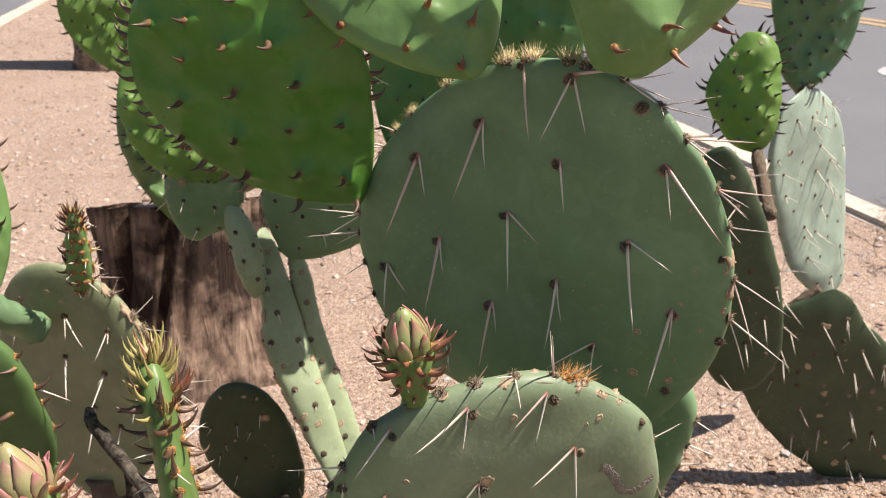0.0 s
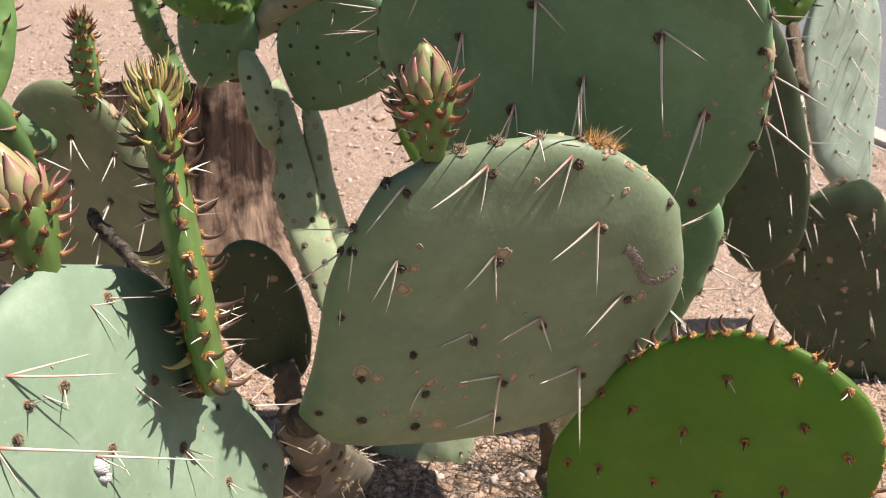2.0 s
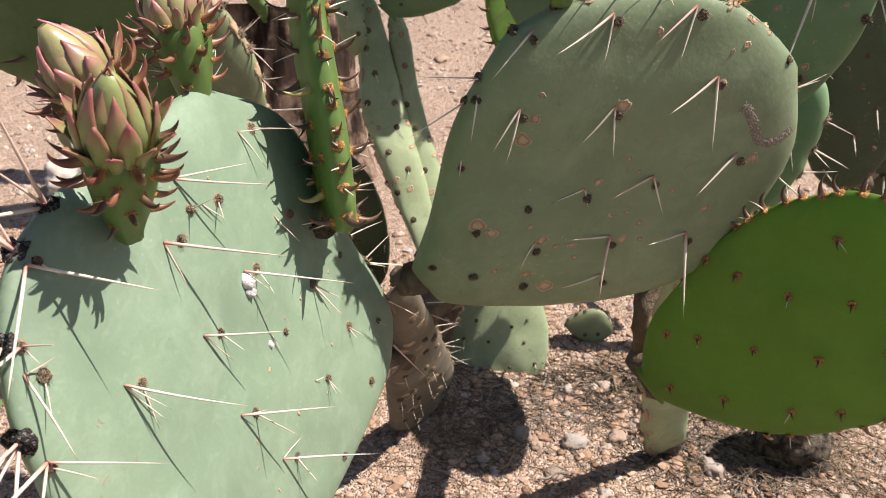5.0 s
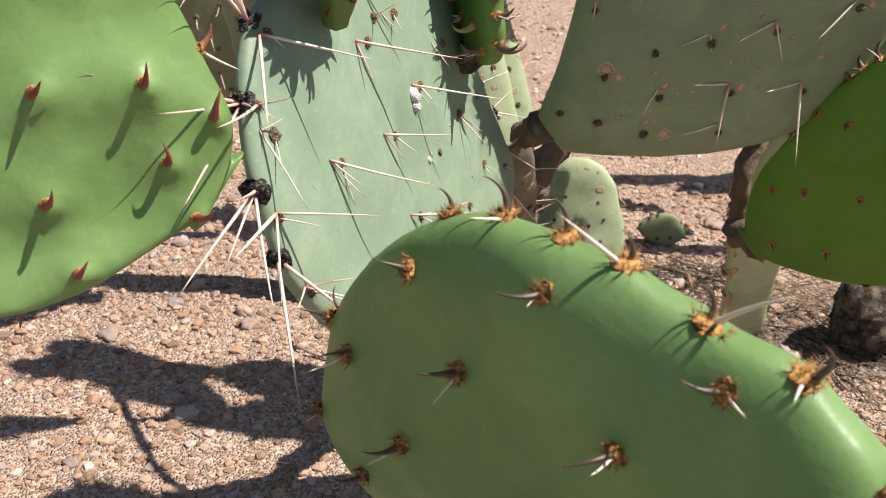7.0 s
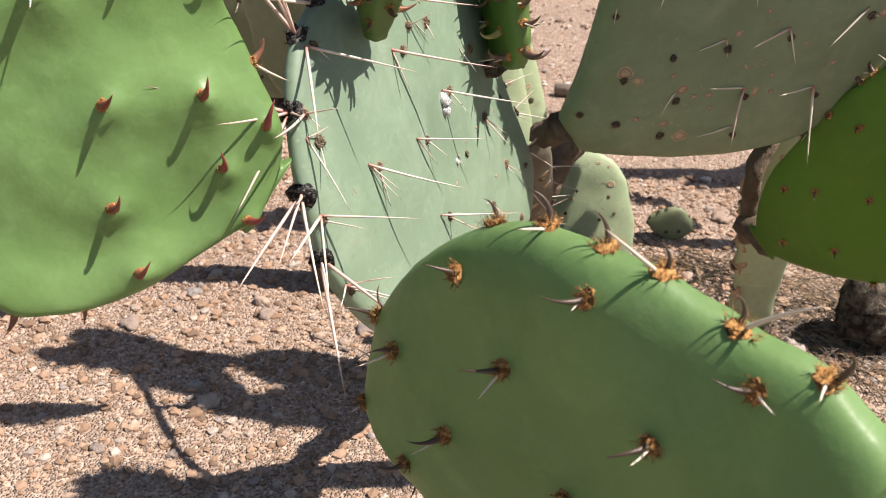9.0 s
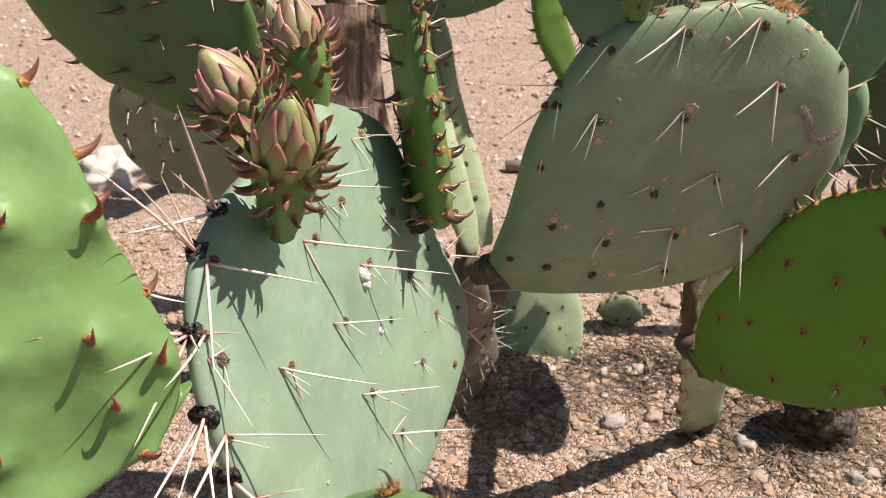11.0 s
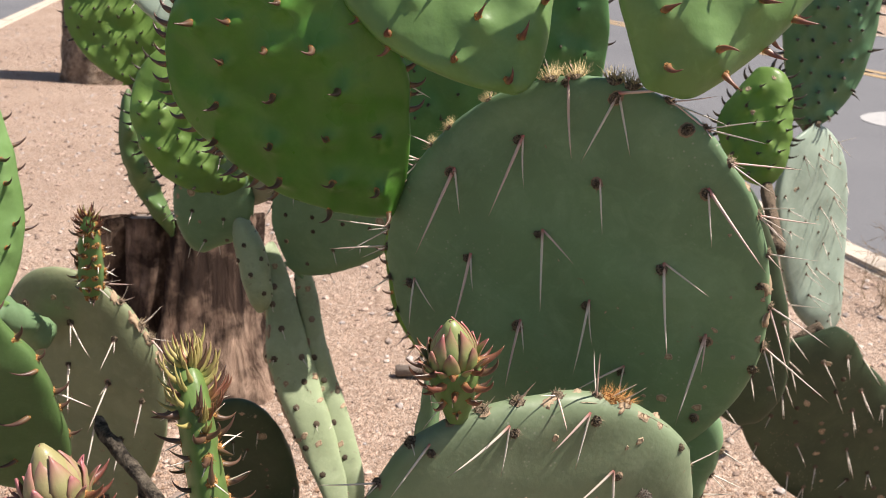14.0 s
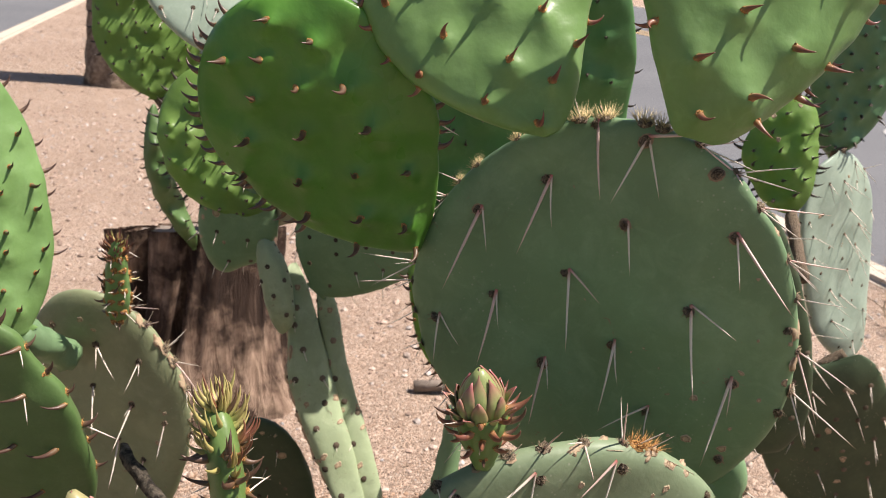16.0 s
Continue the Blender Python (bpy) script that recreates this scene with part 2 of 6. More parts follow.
k = Mat("gravel_soil")
pos = k.coord()
big, mid = k.noise(1.6, 4, 0.6, pos), k.noise(9, 5, 0.7, pos)
col = k.mix(k.step(big, 0.35, 0.65), (0.37, 0.262, 0.195), (0.49, 0.365, 0.282))
col = k.mix(k.step(mid, 0.4, 0.75, 0, 0.6), col, (0.27, 0.165, 0.10))
cell = k.node("SeparateColor")
k.link(k.voronoi(380, "Color", pos), cell.inputs[0])
grains = k.ramp(cell.outputs[0], [(0.0, (0.15, 0.098, 0.07)), (0.4, (0.39, 0.275, 0.205)), (0.75, (0.50, 0.375, 0.295)), (1.0, (0.62, 0.53, 0.45))])
col = k.mix(0.6, col, grains)
high = k.math("ADD", k.step(k.voronoi(380, vec=pos), 0, 0.6, 1, 0), k.math("MULTIPLY", k.voronoi(40, vec=pos), 0.8))
SOIL = k.done(col, 0.95, k.bump(high, 0.9, 0.006, k.bump(mid, 0.6, 0.02)), 0.15)

k = Mat("pebble")
rnd = k.node("NewGeometry").outputs["Random Per Island"]
tone = k.ramp(rnd, [(0.0, (0.16, 0.12, 0.10)), (0.25, (0.37, 0.27, 0.215)), (0.5, (0.49, 0.365, 0.295)), (0.72, (0.48, 0.40, 0.345)), (0.88, (0.33, 0.31, 0.30)), (1.0, (0.62, 0.55, 0.49))])
PEBBLE = k.done(k.mix(k.step(k.noise(140, 4), 0.4, 0.7, 0, 0.5), tone, (0.30, 0.20, 0.15)), 0.9, k.bump(k.noise(220, 4), 0.4, 0.003), 0.2)
k = Mat("pebble_earthy")
rnd = k.node("NewGeometry").outputs["Random Per Island"]
tone = k.ramp(rnd, [(0.0, (0.13, 0.088, 0.062)), (0.3, (0.26, 0.168, 0.112)), (0.6, (0.36, 0.24, 0.165)), (0.82, (0.41, 0.295, 0.215)), (0.93, (0.27, 0.24, 0.225)), (1.0, (0.54, 0.46, 0.38))])
PEBBLE_EARTHY = k.done(k.mix(k.step(k.noise(140, 4), 0.4, 0.7, 0, 0.6), tone, (0.24, 0.15, 0.10)), 0.92, k.bump(k.noise(220, 4), 0.4, 0.003), 0.15)
k = Mat("stone")
tone = k.ramp(k.random(), [(0.0, (0.21, 0.18, 0.165)), (0.3, (0.34, 0.24, 0.175)), (0.6, (0.38, 0.285, 0.22)), (0.85, (0.27, 0.25, 0.24)), (1.0, (0.46, 0.39, 0.325))])
STONE = k.done(k.mix(k.step(k.noise(1.6, 5, 0.7), 0.4, 0.7, 0, 0.6), tone, (0.28, 0.20, 0.15)), 0.9, k.bump(k.noise(3, 5), 0.6, 0.003), 0.2)
k = Mat("pale_stone")
PALE_STONE = k.done(k.mix(k.step(k.noise(1.8, 5, 0.7), 0.4, 0.7), (0.62, 0.56, 0.50), (0.44, 0.37, 0.31)), 0.9, k.bump(k.noise(4, 5), 0.5, 0.003), 0.2)
k = Mat("asphalt")
speck = k.noise(260, 3, 0.7)
col = k.mix(k.step(speck, 0.35, 0.7), (0.075, 0.078, 0.085), (0.16, 0.16, 0.165))
col = k.mix(k.step(k.noise(0.8, 4), 0.4, 0.7, 0, 0.5), col, (0.15, 0.15, 0.155))
ASPHALT = k.done(col, 0.85, k.bump(speck, 0.4, 0.004), 0.3)
k = Mat("concrete")
col = k.mix(k.noise(6, 5, 0.7), (0.38, 0.325, 0.26), (0.50, 0.435, 0.365))
CONCRETE = k.done(col, 0.9, k.bump(k.noise(120, 4), 0.4, 0.004), 0.2)
k = Mat("yellow_paint")
PAINT_Y = k.done(k.mix(k.step(k.noise(40, 4, 0.7), 0.5, 0.7), (0.36, 0.235, 0.10), (0.19, 0.165, 0.125)), 0.7)
k = Mat("white_paint")
PAINT_W = k.done(k.mix(k.step(k.noise(40, 4, 0.7), 0.55, 0.75), (0.33, 0.325, 0.315), (0.2, 0.2, 0.2)), 0.7)
k = Mat("dry_straw")
STRAW = k.done(k.mix(k.random(), (0.24, 0.175, 0.105), (0.12, 0.085, 0.055)), 0.85)
k = Mat("dead_wood")
GREY_WOOD = k.done(k.mix(k.noise(80, 4), (0.30, 0.25, 0.21), (0.13, 0.10, 0.08)), 0.9, k.bump(k.noise(150, 4), 0.6, 0.003), 0.2)
k = Mat("shrub_leaf")
SHRUB = k.done(k.mix(k.node("NewGeometry").outputs["Random Per Island"], (0.05, 0.09, 0.02), (0.14, 0.19, 0.05)), 0.7)


# ---- builders ----
def mesh_of(name, verts, faces, mats, smooth=True, uv=None, face_mats=None):
    me = bpy.data.meshes.new(name)
    me.from_pydata([tuple(v) for v in verts], [], faces)
    for m in mats:
        me.materials.append(m)
    if uv is not None:
        layer = me.uv_layers.new(name="UVMap")
        layer.data.foreach_set("uv", np.array([uv[l.vertex_index] for l in me.loops], dtype=np.float32).ravel())
    if face_mats is not None:
        me.polygons.foreach_set("material_index", np.array(face_mats, dtype=np.int32))
    me.polygons.foreach_set("use_smooth", [smooth] * len(me.polygons))
    me.update()
    return me


def part(name, me, parent, m=None, label="", kind=""):
    """Hang a mesh as a part on its thing or part, at the pose m in the parent's own space."""
    ob = new(name, me)
    ob.parent = parent
    if m is not None:
        ob.matrix_basis = m
    return tagged(ob, label=label, kind=kind)


def thing(name, place, label, category, group="", kind=""):
    ob = new(name)
    ob.location = place
    ob.empty_display_size = 0.05
    return tagged(ob, label, category, group, kind)


def horn(length=1.0, r0=0.03, bend=0.0, sides=6, steps=6, power=1.0, flat=1.0):
    """A tapered, curved horn along +z that bends towards +x: verts, faces, uv."""
    v, f, uv = [], [], []
    for i in range(steps):
        s = i / steps
        r = r0 * (1 - s ** 1.6) ** power
        cx = bend * s * s * length
        for j in range(sides):
            a = 2 * math.pi * j / sides
            v.append((cx + r * math.cos(a), r * flat * math.sin(a), s * length))
            uv.append((j / sides, s))
    v.append((bend * length, 0, length))
    uv.append((0.5, 1.0))
    for i in range(steps - 1):
        for j in range(sides):
            a, b = i * sides + j, i * sides + (j + 1) % sides
            f.append((a, b, b + sides, a + sides))
    top = len(v) - 1
    for j in range(sides):
        f.append(((steps - 1) * sides + j, (steps - 1) * sides + (j + 1) % sides, top))
    return v, f, uv


def claw(r0, arc, sides=8, steps=9, flat=0.85):
    """A fleshy hooked leaf of unit length: it rises along z and curls over towards +x."""
    v, f, uv = [], [], []
    x = z = 0.0
    for i in range(steps):
        s = i / steps
        t = arc * s ** 1.2 - 0.22 * arc
        r = r0 * (1 - s) ** 0.82 * (1.0 + 0.12 * math.sin(math.pi * min(1, s * 1.8)))
        for j in range(sides):
            a = 2 * math.pi * j / sides
            c = r * math.cos(a)
            v.append((x + c * math.cos(t), r * flat * math.sin(a), z - c * math.sin(t)))
            uv.append((j / sides, s))
        x += math.sin(t) / steps
        z += math.cos(t) / steps
    v.append((x, 0, z))
    uv.append((0.5, 1.0))
    for i in range(steps - 1):
        for j in range(sides):
            a, b = i * sides + j, i * sides + (j + 1) % sides
            f.append((a, b, b + sides, a + sides))
    for j in range(sides):
        f.append(((steps - 1) * sides + j, (steps - 1) * sides + (j + 1) % sides, len(v) - 1))
    return v, f, uv


def frame_of(n, up=Vector((0, 0, 1)), spin=0.0):
    """A turn whose z axis is n and whose x axis points as near to up as it can."""
    z = Vector(n).normalized()
    x = up - z * up.dot(z)
    if x.length < 1e-4:
        x = Vector((1, 0, 0)) - z * z.x
    x.normalize()
    y = z.cross(x)
    return Matrix((x, y, z)).transposed().to_4x4() @ Matrix.Rotation(spin, 4, "Z")


def spread(n, m, amount):
    """n turned by a random amount, m: a second direction to lean to."""
    d = Vector(n) + Vector(m) + Vector([random.gauss(0, amount) for _ in range(3)])
    return d.normalized()


SPINES = [mesh_of("spine", *horn(1, 0.019, b, 6, 5, 0.75)[:2], [SPINE], uv=horn(1, 0.019, b, 6, 5, 0.75)[2]) for b in (0.0, 0.05, -0.06, 0.1)]
SPINES_PINK = [mesh_of("spine", *horn(1, 0.021, b, 6, 5, 0.75)[:2], [SPINE_PINK], uv=horn(1, 0.021, b, 6, 5, 0.75)[2]) for b in (0.0, 0.04, -0.08)]


def leaf_meshes(mat, fat=1.0):
    out = []
    for arc, r in ((1.2, 0.15), (1.55, 0.145), (0.95, 0.155), (1.8, 0.14)):
        v, f, uv = claw(r * fat, arc)
        out.append(mesh_of("leaf", v, f, [mat], uv=uv))
    return out


LEAVES = {"slim": leaf_meshes(LEAF_RED, 0.8), "slim_brown": leaf_meshes(LEAF_BROWN, 0.72), "brown": leaf_meshes(LEAF_BROWN), "red": leaf_meshes(LEAF_RED, 1.05), "green": leaf_meshes(LEAF_GREEN, 0.85), "grey": leaf_meshes(LEAF_GREY, 0.58), "crimson": leaf_meshes(LEAF_CRIMSON, 0.95)}


def cushion(seed, mat, bristle_mat, bristles, length, high=0.6, skirt=0.0):
    """An areole of unit radius: a woolly cushion with a crown of fine bristles."""
    rng = random.Random(seed)
    v, f, mats = [], [], []
    n = 9
    for i, (r, z) in enumerate(((1.0, -0.25), (0.9, 0.3 * high), (0.62, high), (0.2, high * 0.7))):
        for j in range(n):
            a = 2 * math.pi * j / n
            q = r * rng.uniform(0.72, 1.22)
            v.append((q * math.cos(a), q * math.sin(a) * 1.15, z * rng.uniform(0.6, 1.4)))
    for i in range(3):
        for j in range(n):
            a, b = i * n + j, i * n + (j + 1) % n
            f.append((a, b, b + n, a + n))
            mats.append(0)
    f.append(tuple(3 * n + j for j in range(n)))
    mats.append(0)
    if skirt:
        k = len(v)
        side = rng.uniform(0, 6.28)
        for j in range(n):
            a = 2 * math.pi * j / n
            q = 1.05 + (skirt - 1) * rng.uniform(0.4, 1.0) * (0.6 + 0.4 * math.cos(a - side))
            v.append((q * math.cos(a), q * math.sin(a) * 1.15, -0.02))
        for j in range(n):
            f.append((k + j, k + (j + 1) % n, n + (j + 1) % n, n + j))
            mats.append(2)
    for _ in range(bristles):
        a, r = rng.uniform(0, 6.283), rng.uniform(0.2, 0.95)
        p = Vector((r * math.cos(a), r * math.sin(a) * 1.1, 0.2))
        d = Vector((p.x * 0.8, p.y * 0.8, 0.9)) + Vector([rng.gauss(0, 0.25) for _ in range(3)])
        d = d.normalized() * length * rng.uniform(0.5, 1.2)
        side = d.cross(Vector((0.3, 0.5, 0.8))).normalized() * 0.05
        o2 = d.cross(side).normalized() * 0.05
        root = min(range(4 * n), key=lambda q: (Vector(v[q]) - p).length)
        p = Vector(v[root])
        i0 = len(v)
        v += [p + side, p + o2, p + d]
        f += [(root, i0, i0 + 2), (i0, i0 + 1, i0 + 2), (i0 + 1, root, i0 + 2)]
        mats += [1] * 3
    return mesh_of("areole", v, f, [mat, bristle_mat, CORK], face_mats=mats)


AREOLE_OLD = [cushion(i, WOOL_DARK, STRAW_BRISTLE, 70, 0.95, 0.6, skirt) for i, skirt in enumerate((0.0, 0.0, 1.25, 0.0, 1.4))]
AREOLE_BLACK = [cushion(70 + i, WOOL_BLACK, WOOL_BLACK, 34, 0.6, 0.7) for i in range(3)]
AREOLE_YOUNG = [cushion(10 + i, WOOL_ORANGE, WOOL_ORANGE, 26, 0.9, 0.5) for i in range(3)]
AREOLE_STRAW = [cushion(30 + i, WOOL_DARK, STRAW_PALE, 90, 1.7, 0.4) for i in range(3)]
AREOLE_BRUSH = [cushion(50 + i, WOOL_ORANGE, WOOL_ORANGE, 150, 1.15, 0.8) for i in range(3)]
AREOLE_TUFT = [cushion(20 + i, WOOL_ORANGE, WOOL_ORANGE, 110, 1.9, 0.35) for i in range(3)]


class Pad:
    """One cactus pad: base and tip in metres, the way it faces, half its width, the shape of its outline and its bend.
    Own space: y from base to tip, z the way it faces."""

    def __init__(self, plant, base, tip, normal, half, mid, q, e, bend, sway, at=(), thick=0.011, mat=None, bumps=0.0, lump=0.0022, label="", steps=44, name="pad", left=None, right=None, grid=0.0):
        self.sides, self.fine = (left, right) if left else None, 1.0
        self.plant, self.half, self.mid, self.q, self.e, self.bend, self.sway, self.thick = plant, half, mid, q, e, bend, sway, thick
        b, t, z = Vector(base), Vector(tip), Vector(normal).normalized()
        y = (t - b)
        self.length = y.length
        y.normalize()
        x = y.cross(z).normalized()
        z = x.cross(y)
        self.m = Matrix.Translation(b) @ Matrix((x, y, z)).transposed().to_4x4()
        self.turn = self.m.to_3x3()
        self.seed = Vector((base[0] * 31, base[1] * 17, base[2] * 23))
        self.ragged = min(0.0022, self.length * 0.012)
        self.at = [(at[i] / 1000, at[i + 1] / 1000) for i in range(0, len(at), 2)]
        self.at = [self.inside(*q) for q in self.at]
        self.bumps, self.lump = bumps, lump
        if grid:
            self.at = self.lattice(grid)
        v, f = [], []
        rings, around = (84 if bumps else steps), (116 if bumps else 56)
        for i in range(rings + 1):
            s = 0.5 - 0.5 * math.cos(math.pi * i / rings)
            w, h, c = self.section(s)
            for j in range(around):
                a = 2 * math.pi * j / around
                ca, sa = math.cos(a), math.sin(a)
                xx = c + w * math.copysign(abs(ca) ** 0.8, ca)
                zz = h * math.copysign(abs(sa) ** 0.72, sa)
                v.append((xx, s * self.length, zz + self.relief(xx, s * self.length, zz)))
        for i in range(rings):
            for j in range(around):
                a, b2 = i * around + j, i * around + (j + 1) % around
                f.append((a, b2, b2 + around, a + around))
        f.append(tuple(range(around))[::-1])
        f.append(tuple(rings * around + j for j in range(around)))
        self.ob = part(name, mesh_of(name, v, f, [mat]), plant, plant.matrix_basis.inverted() @ self.m, label)

    def section(self, s):
        """Half width, half thickness and middle line at s from 0 to 1."""
        if self.sides:
            u = math.acos(max(-1.0, min(1.0, 1 - 2 * s))) / math.pi * 12
            i, q = min(11, int(u)), u - min(11, int(u))
            both = []
            for row in self.sides:
                a, b, c, d = row[max(0, i - 1)], row[i], row[i + 1], row[min(12, i + 2)]
                both.append(0.0005 * (2 * b + (c - a) * q + (2 * a - 5 * b + 4 * c - d) * q * q + (3 * b - a - 3 * c + d) * q ** 3))
            w = max(0.0006, (both[0] + both[1]) / 2)
            h = min(self.thick * max(0.02, 1 - abs(2 * s - 1) ** 6) ** 0.5, w * 0.95 + 0.0004)
            edge = self.ragged * min(1.0, w / self.half)
            c = (both[1] - both[0]) / 2 + edge * noise.noise(Vector((s * 14, 5, 0)) + self.seed)
            return max(0.0006, w + edge * noise.noise(Vector((s * 9, 0, 0)) + self.seed)), h, c
        m = self.mid
        if s < m:
            w = self.half * max(0.0, 1 - ((m - s) / m) ** 2) ** self.q
        else:
            w = self.half * max(0.0, 1 - ((s - m) / (1 - m)) ** self.e) ** 0.5
        neck = max(0.0, 1 - s / 0.10)
        w = max(w, self.half * 0.22 * (1 - s / 0.1)) if s < 0.1 else max(w, 0.0006)
        h = self.thick * max(0.02, 1 - abs(2 * s - 1) ** 6) ** 0.5 + self.thick * 0.25 * neck
        h = min(h, w * 0.95 + 0.0004)
        edge = self.ragged * min(1.0, w / self.half)
        w += edge * noise.noise(Vector((s * 9, 0, 0)) + self.seed)
        c = -self.bend * math.sin(math.pi * s) - self.sway * math.sin(2 * math.pi * s) + edge * noise.noise(Vector((s * 14, 5, 0)) + self.seed)
        return max(w, 0.0006), h, c

    def relief(self, x, y, z):
        k = self.lump * noise.noise(Vector((x * 28, y * 28, 3 if z > 0 else 9)) + self.seed)
        k += self.lump * 1.6 * noise.noise(Vector((x * 11, y * 11, 0)) + self.seed)
        if self.bumps and z > 0:
            for ax, ay in self.at:
                dd = (x - ax) ** 2 + (y - ay + 0.003) ** 2
                if dd < 0.0012:
                    k += self.bumps * (0.9 * math.exp(-dd / 0.00019) + 0.7 * math.exp(-dd / 0.00002))
        if self.sides:
            w, h, c = self.section(min(0.995, max(0.005, y / self.length)))
            k *= max(0.0, 1 - abs((x - c) / w) ** 4)
        return k

    def inside(self, x, y):
        s = min(0.985, max(0.02, y / self.length))
        w, h, c = self.section(s)
        return c + max(-0.97 * w, min(0.97 * w, x - c)), s * self.length

    def front(self, x, y, side=1):
        """The place and normal on the face at x, y, in the pad's own space."""
        def z_at(x, y):
            s = min(0.995, max(0.005, y / self.length))
            w, h, c = self.section(s)
            q = max(0.0, 1 - abs((x - c) / w) ** 2.5) ** 0.5
            return h * q ** 0.72
        d = 0.0012
        z0 = z_at(x, y)
        n = Vector(((z_at(x - d, y) - z_at(x + d, y)) / (2 * d), (z_at(x, y - d) - z_at(x, y + d)) / (2 * d), 1)).normalized()
        z = z0 + self.relief(x, y, 1)
        return Vector((x, y, side * z)), Vector((n.x, n.y, side * n.z))

    def rim(self, s, side):
        w, h, c = self.section(s)
        w2, _, c2 = self.section(min(1, s + 0.01))
        w1, _, c1 = self.section(max(0, s - 0.01))
        t = Vector(((c2 + side * w2) - (c1 + side * w1), (min(1, s + 0.01) - max(0, s - 0.01)) * self.length, 0)).normalized()
        n = Vector((t.y, -t.x, 0)) * side
        return Vector((c + side * w, s * self.length, 0)), n

    def rim_steps(self, s0, s1, side, n):
        """n places along one rim, evenly by the length of the edge."""
        ss = [s0 + (s1 - s0) * (0.5 - 0.5 * math.cos(math.pi * i / 120)) for i in range(121)]
        pts = [self.rim(q, side)[0] for q in ss]
        run = [0.0]
        for a, b in zip(pts, pts[1:]):
            run.append(run[-1] + (b - a).length)
        return [float(np.interp(run[-1] * (i + random.uniform(0.25, 0.75)) / n, run, ss)) for i in range(n)]

    def lattice(self, gap):
        """Areoles in slanting rows, as they grow, over the whole face."""
        out = []
        rows = int(self.length / (gap * 0.8))
        for i in range(1, rows):
            y = i * gap * 0.8
            s = y / self.length
            if not 0.04 < s < 0.97:
                continue
            w, h, c = self.section(s)
            n = int(2 * w / gap) + 2
            for j in range(-n, n + 1):
                x = c + (j + (0.5 if i % 2 else 0)) * gap + random.gauss(0, gap * 0.15)
                if abs(x - c) < w * 0.92:
                    out.append(self.inside(x, y + random.gauss(0, gap * 0.15)))
        return out

    def down(self):
        return self.turn.transposed() @ Vector((0, 0, -1))

    def old_areoles(self, spots=None, size=0.0027, long=0.045, count=(1, 3), fall=0.9, pink=0.0, each=True, skip=0.0):
        spots = self.at if spots is None else spots
        for x, y in spots:
            if random.random() < skip:
                continue
            p, n = self.front(x, y)
            r = size * random.uniform(0.8, 1.2)
            part("areole", random.choice(AREOLE_OLD), self.ob, Matrix.Translation(p) @ frame_of(n, spin=random.uniform(0, 6)) @ Matrix.Scale(r, 4))
            for i in range(random.randint(*count)):
                d = spread(n * 0.75, self.down() * fall, 0.22 if i == 0 else 0.42)
                if d.dot(n) < 0.22:
                    d = (d + n * 0.35).normalized()
                self.spine(p, d, long * (random.uniform(0.75, 1.2) if i == 0 else random.uniform(0.35, 0.85)), pink)

    def spine(self, p, d, length, pink=0.0):
        me = random.choice(SPINES_PINK if random.random() < pink else SPINES)
        w = (length * 0.6 + 0.018) * self.fine
        part("spine", me, self.ob, Matrix.Translation(p) @ frame_of(d, spin=random.uniform(0, 6.3)) @ Matrix.Diagonal((w, w, length, 1)))

    def spines_to(self, ends):
        """Spines from a spot on the face to a point in the pad's own space: x, y, then x, y, z of the point, in millimetres."""
        for i in range(0, len(ends), 5):
            p, n = self.front(*self.inside(ends[i] / 1000, ends[i + 1] / 1000))
            d = Vector(ends[i + 2:i + 5]) / 1000 - p
            self.spine(p, d.normalized(), d.length, 0.15)

    def rim_areoles(self, s0, s1, side, n, long=0.045, count=(2, 4), size=0.004, pink=0.3, tuft=0.0, out=1.0, straw_=False, wool=None, fall=0.35):
        for s in self.rim_steps(s0, s1, side, n):
            p, o = self.rim(s, side)
            p = p - o * 0.001
            if random.random() < tuft:
                part("areole", random.choice(AREOLE_STRAW if straw_ else AREOLE_TUFT), self.ob, Matrix.Translation(p) @ frame_of(o) @ Matrix.Scale(size * 1.2, 4))
            else:
                part("areole", random.choice(wool or AREOLE_OLD), self.ob, Matrix.Translation(p) @ frame_of(o, spin=random.uniform(0, 6)) @ Matrix.Scale(size * random.uniform(0.8, 1.3), 4))
            for q in range(random.randint(*count)):
                d = spread(o * out, Vector((0, 0, 0.35)) + self.down() * fall, 0.4)
                self.spine(p, d, long * random.uniform(0.5, 1.25), pink)

    def young_areoles(self, spots=None, colour="brown", size=0.0026, long=0.013, spine=0.3, spine_long=0.016, aim=None, tuft=False, lean=0.3):
        spots = self.at if spots is None else spots
        for x, y in spots:
            p, n = self.front(x, y)
            self.young(p, n, colour, size, long, spine, spine_long, aim, tuft, lean)

    def young(self, p, n, colour, size, long, spine, spine_long, aim=None, tuft=False, lean=0.3):
        part("areole", random.choice(AREOLE_BRUSH if tuft else AREOLE_YOUNG), self.ob, Matrix.Translation(p) @ frame_of(n, spin=random.uniform(0, 6)) @ Matrix.Scale(size, 4))
        up = self.turn.transposed() @ (Vector(aim) if aim else Vector((0, 0, 1)))
        d = spread(n, up * lean, 0.14)
        k = long * random.uniform(0.8, 1.2)
        part("leaf", random.choice(LEAVES[colour]), self.ob, Matrix.Translation(p) @ frame_of(d, up, random.gauss(0, 0.4)) @ Matrix.Scale(k, 4))
        if random.random() < spine:
            self.spine(p, spread(n, self.down() * 0.5, 0.35), spine_long * random.uniform(0.6, 1.4))

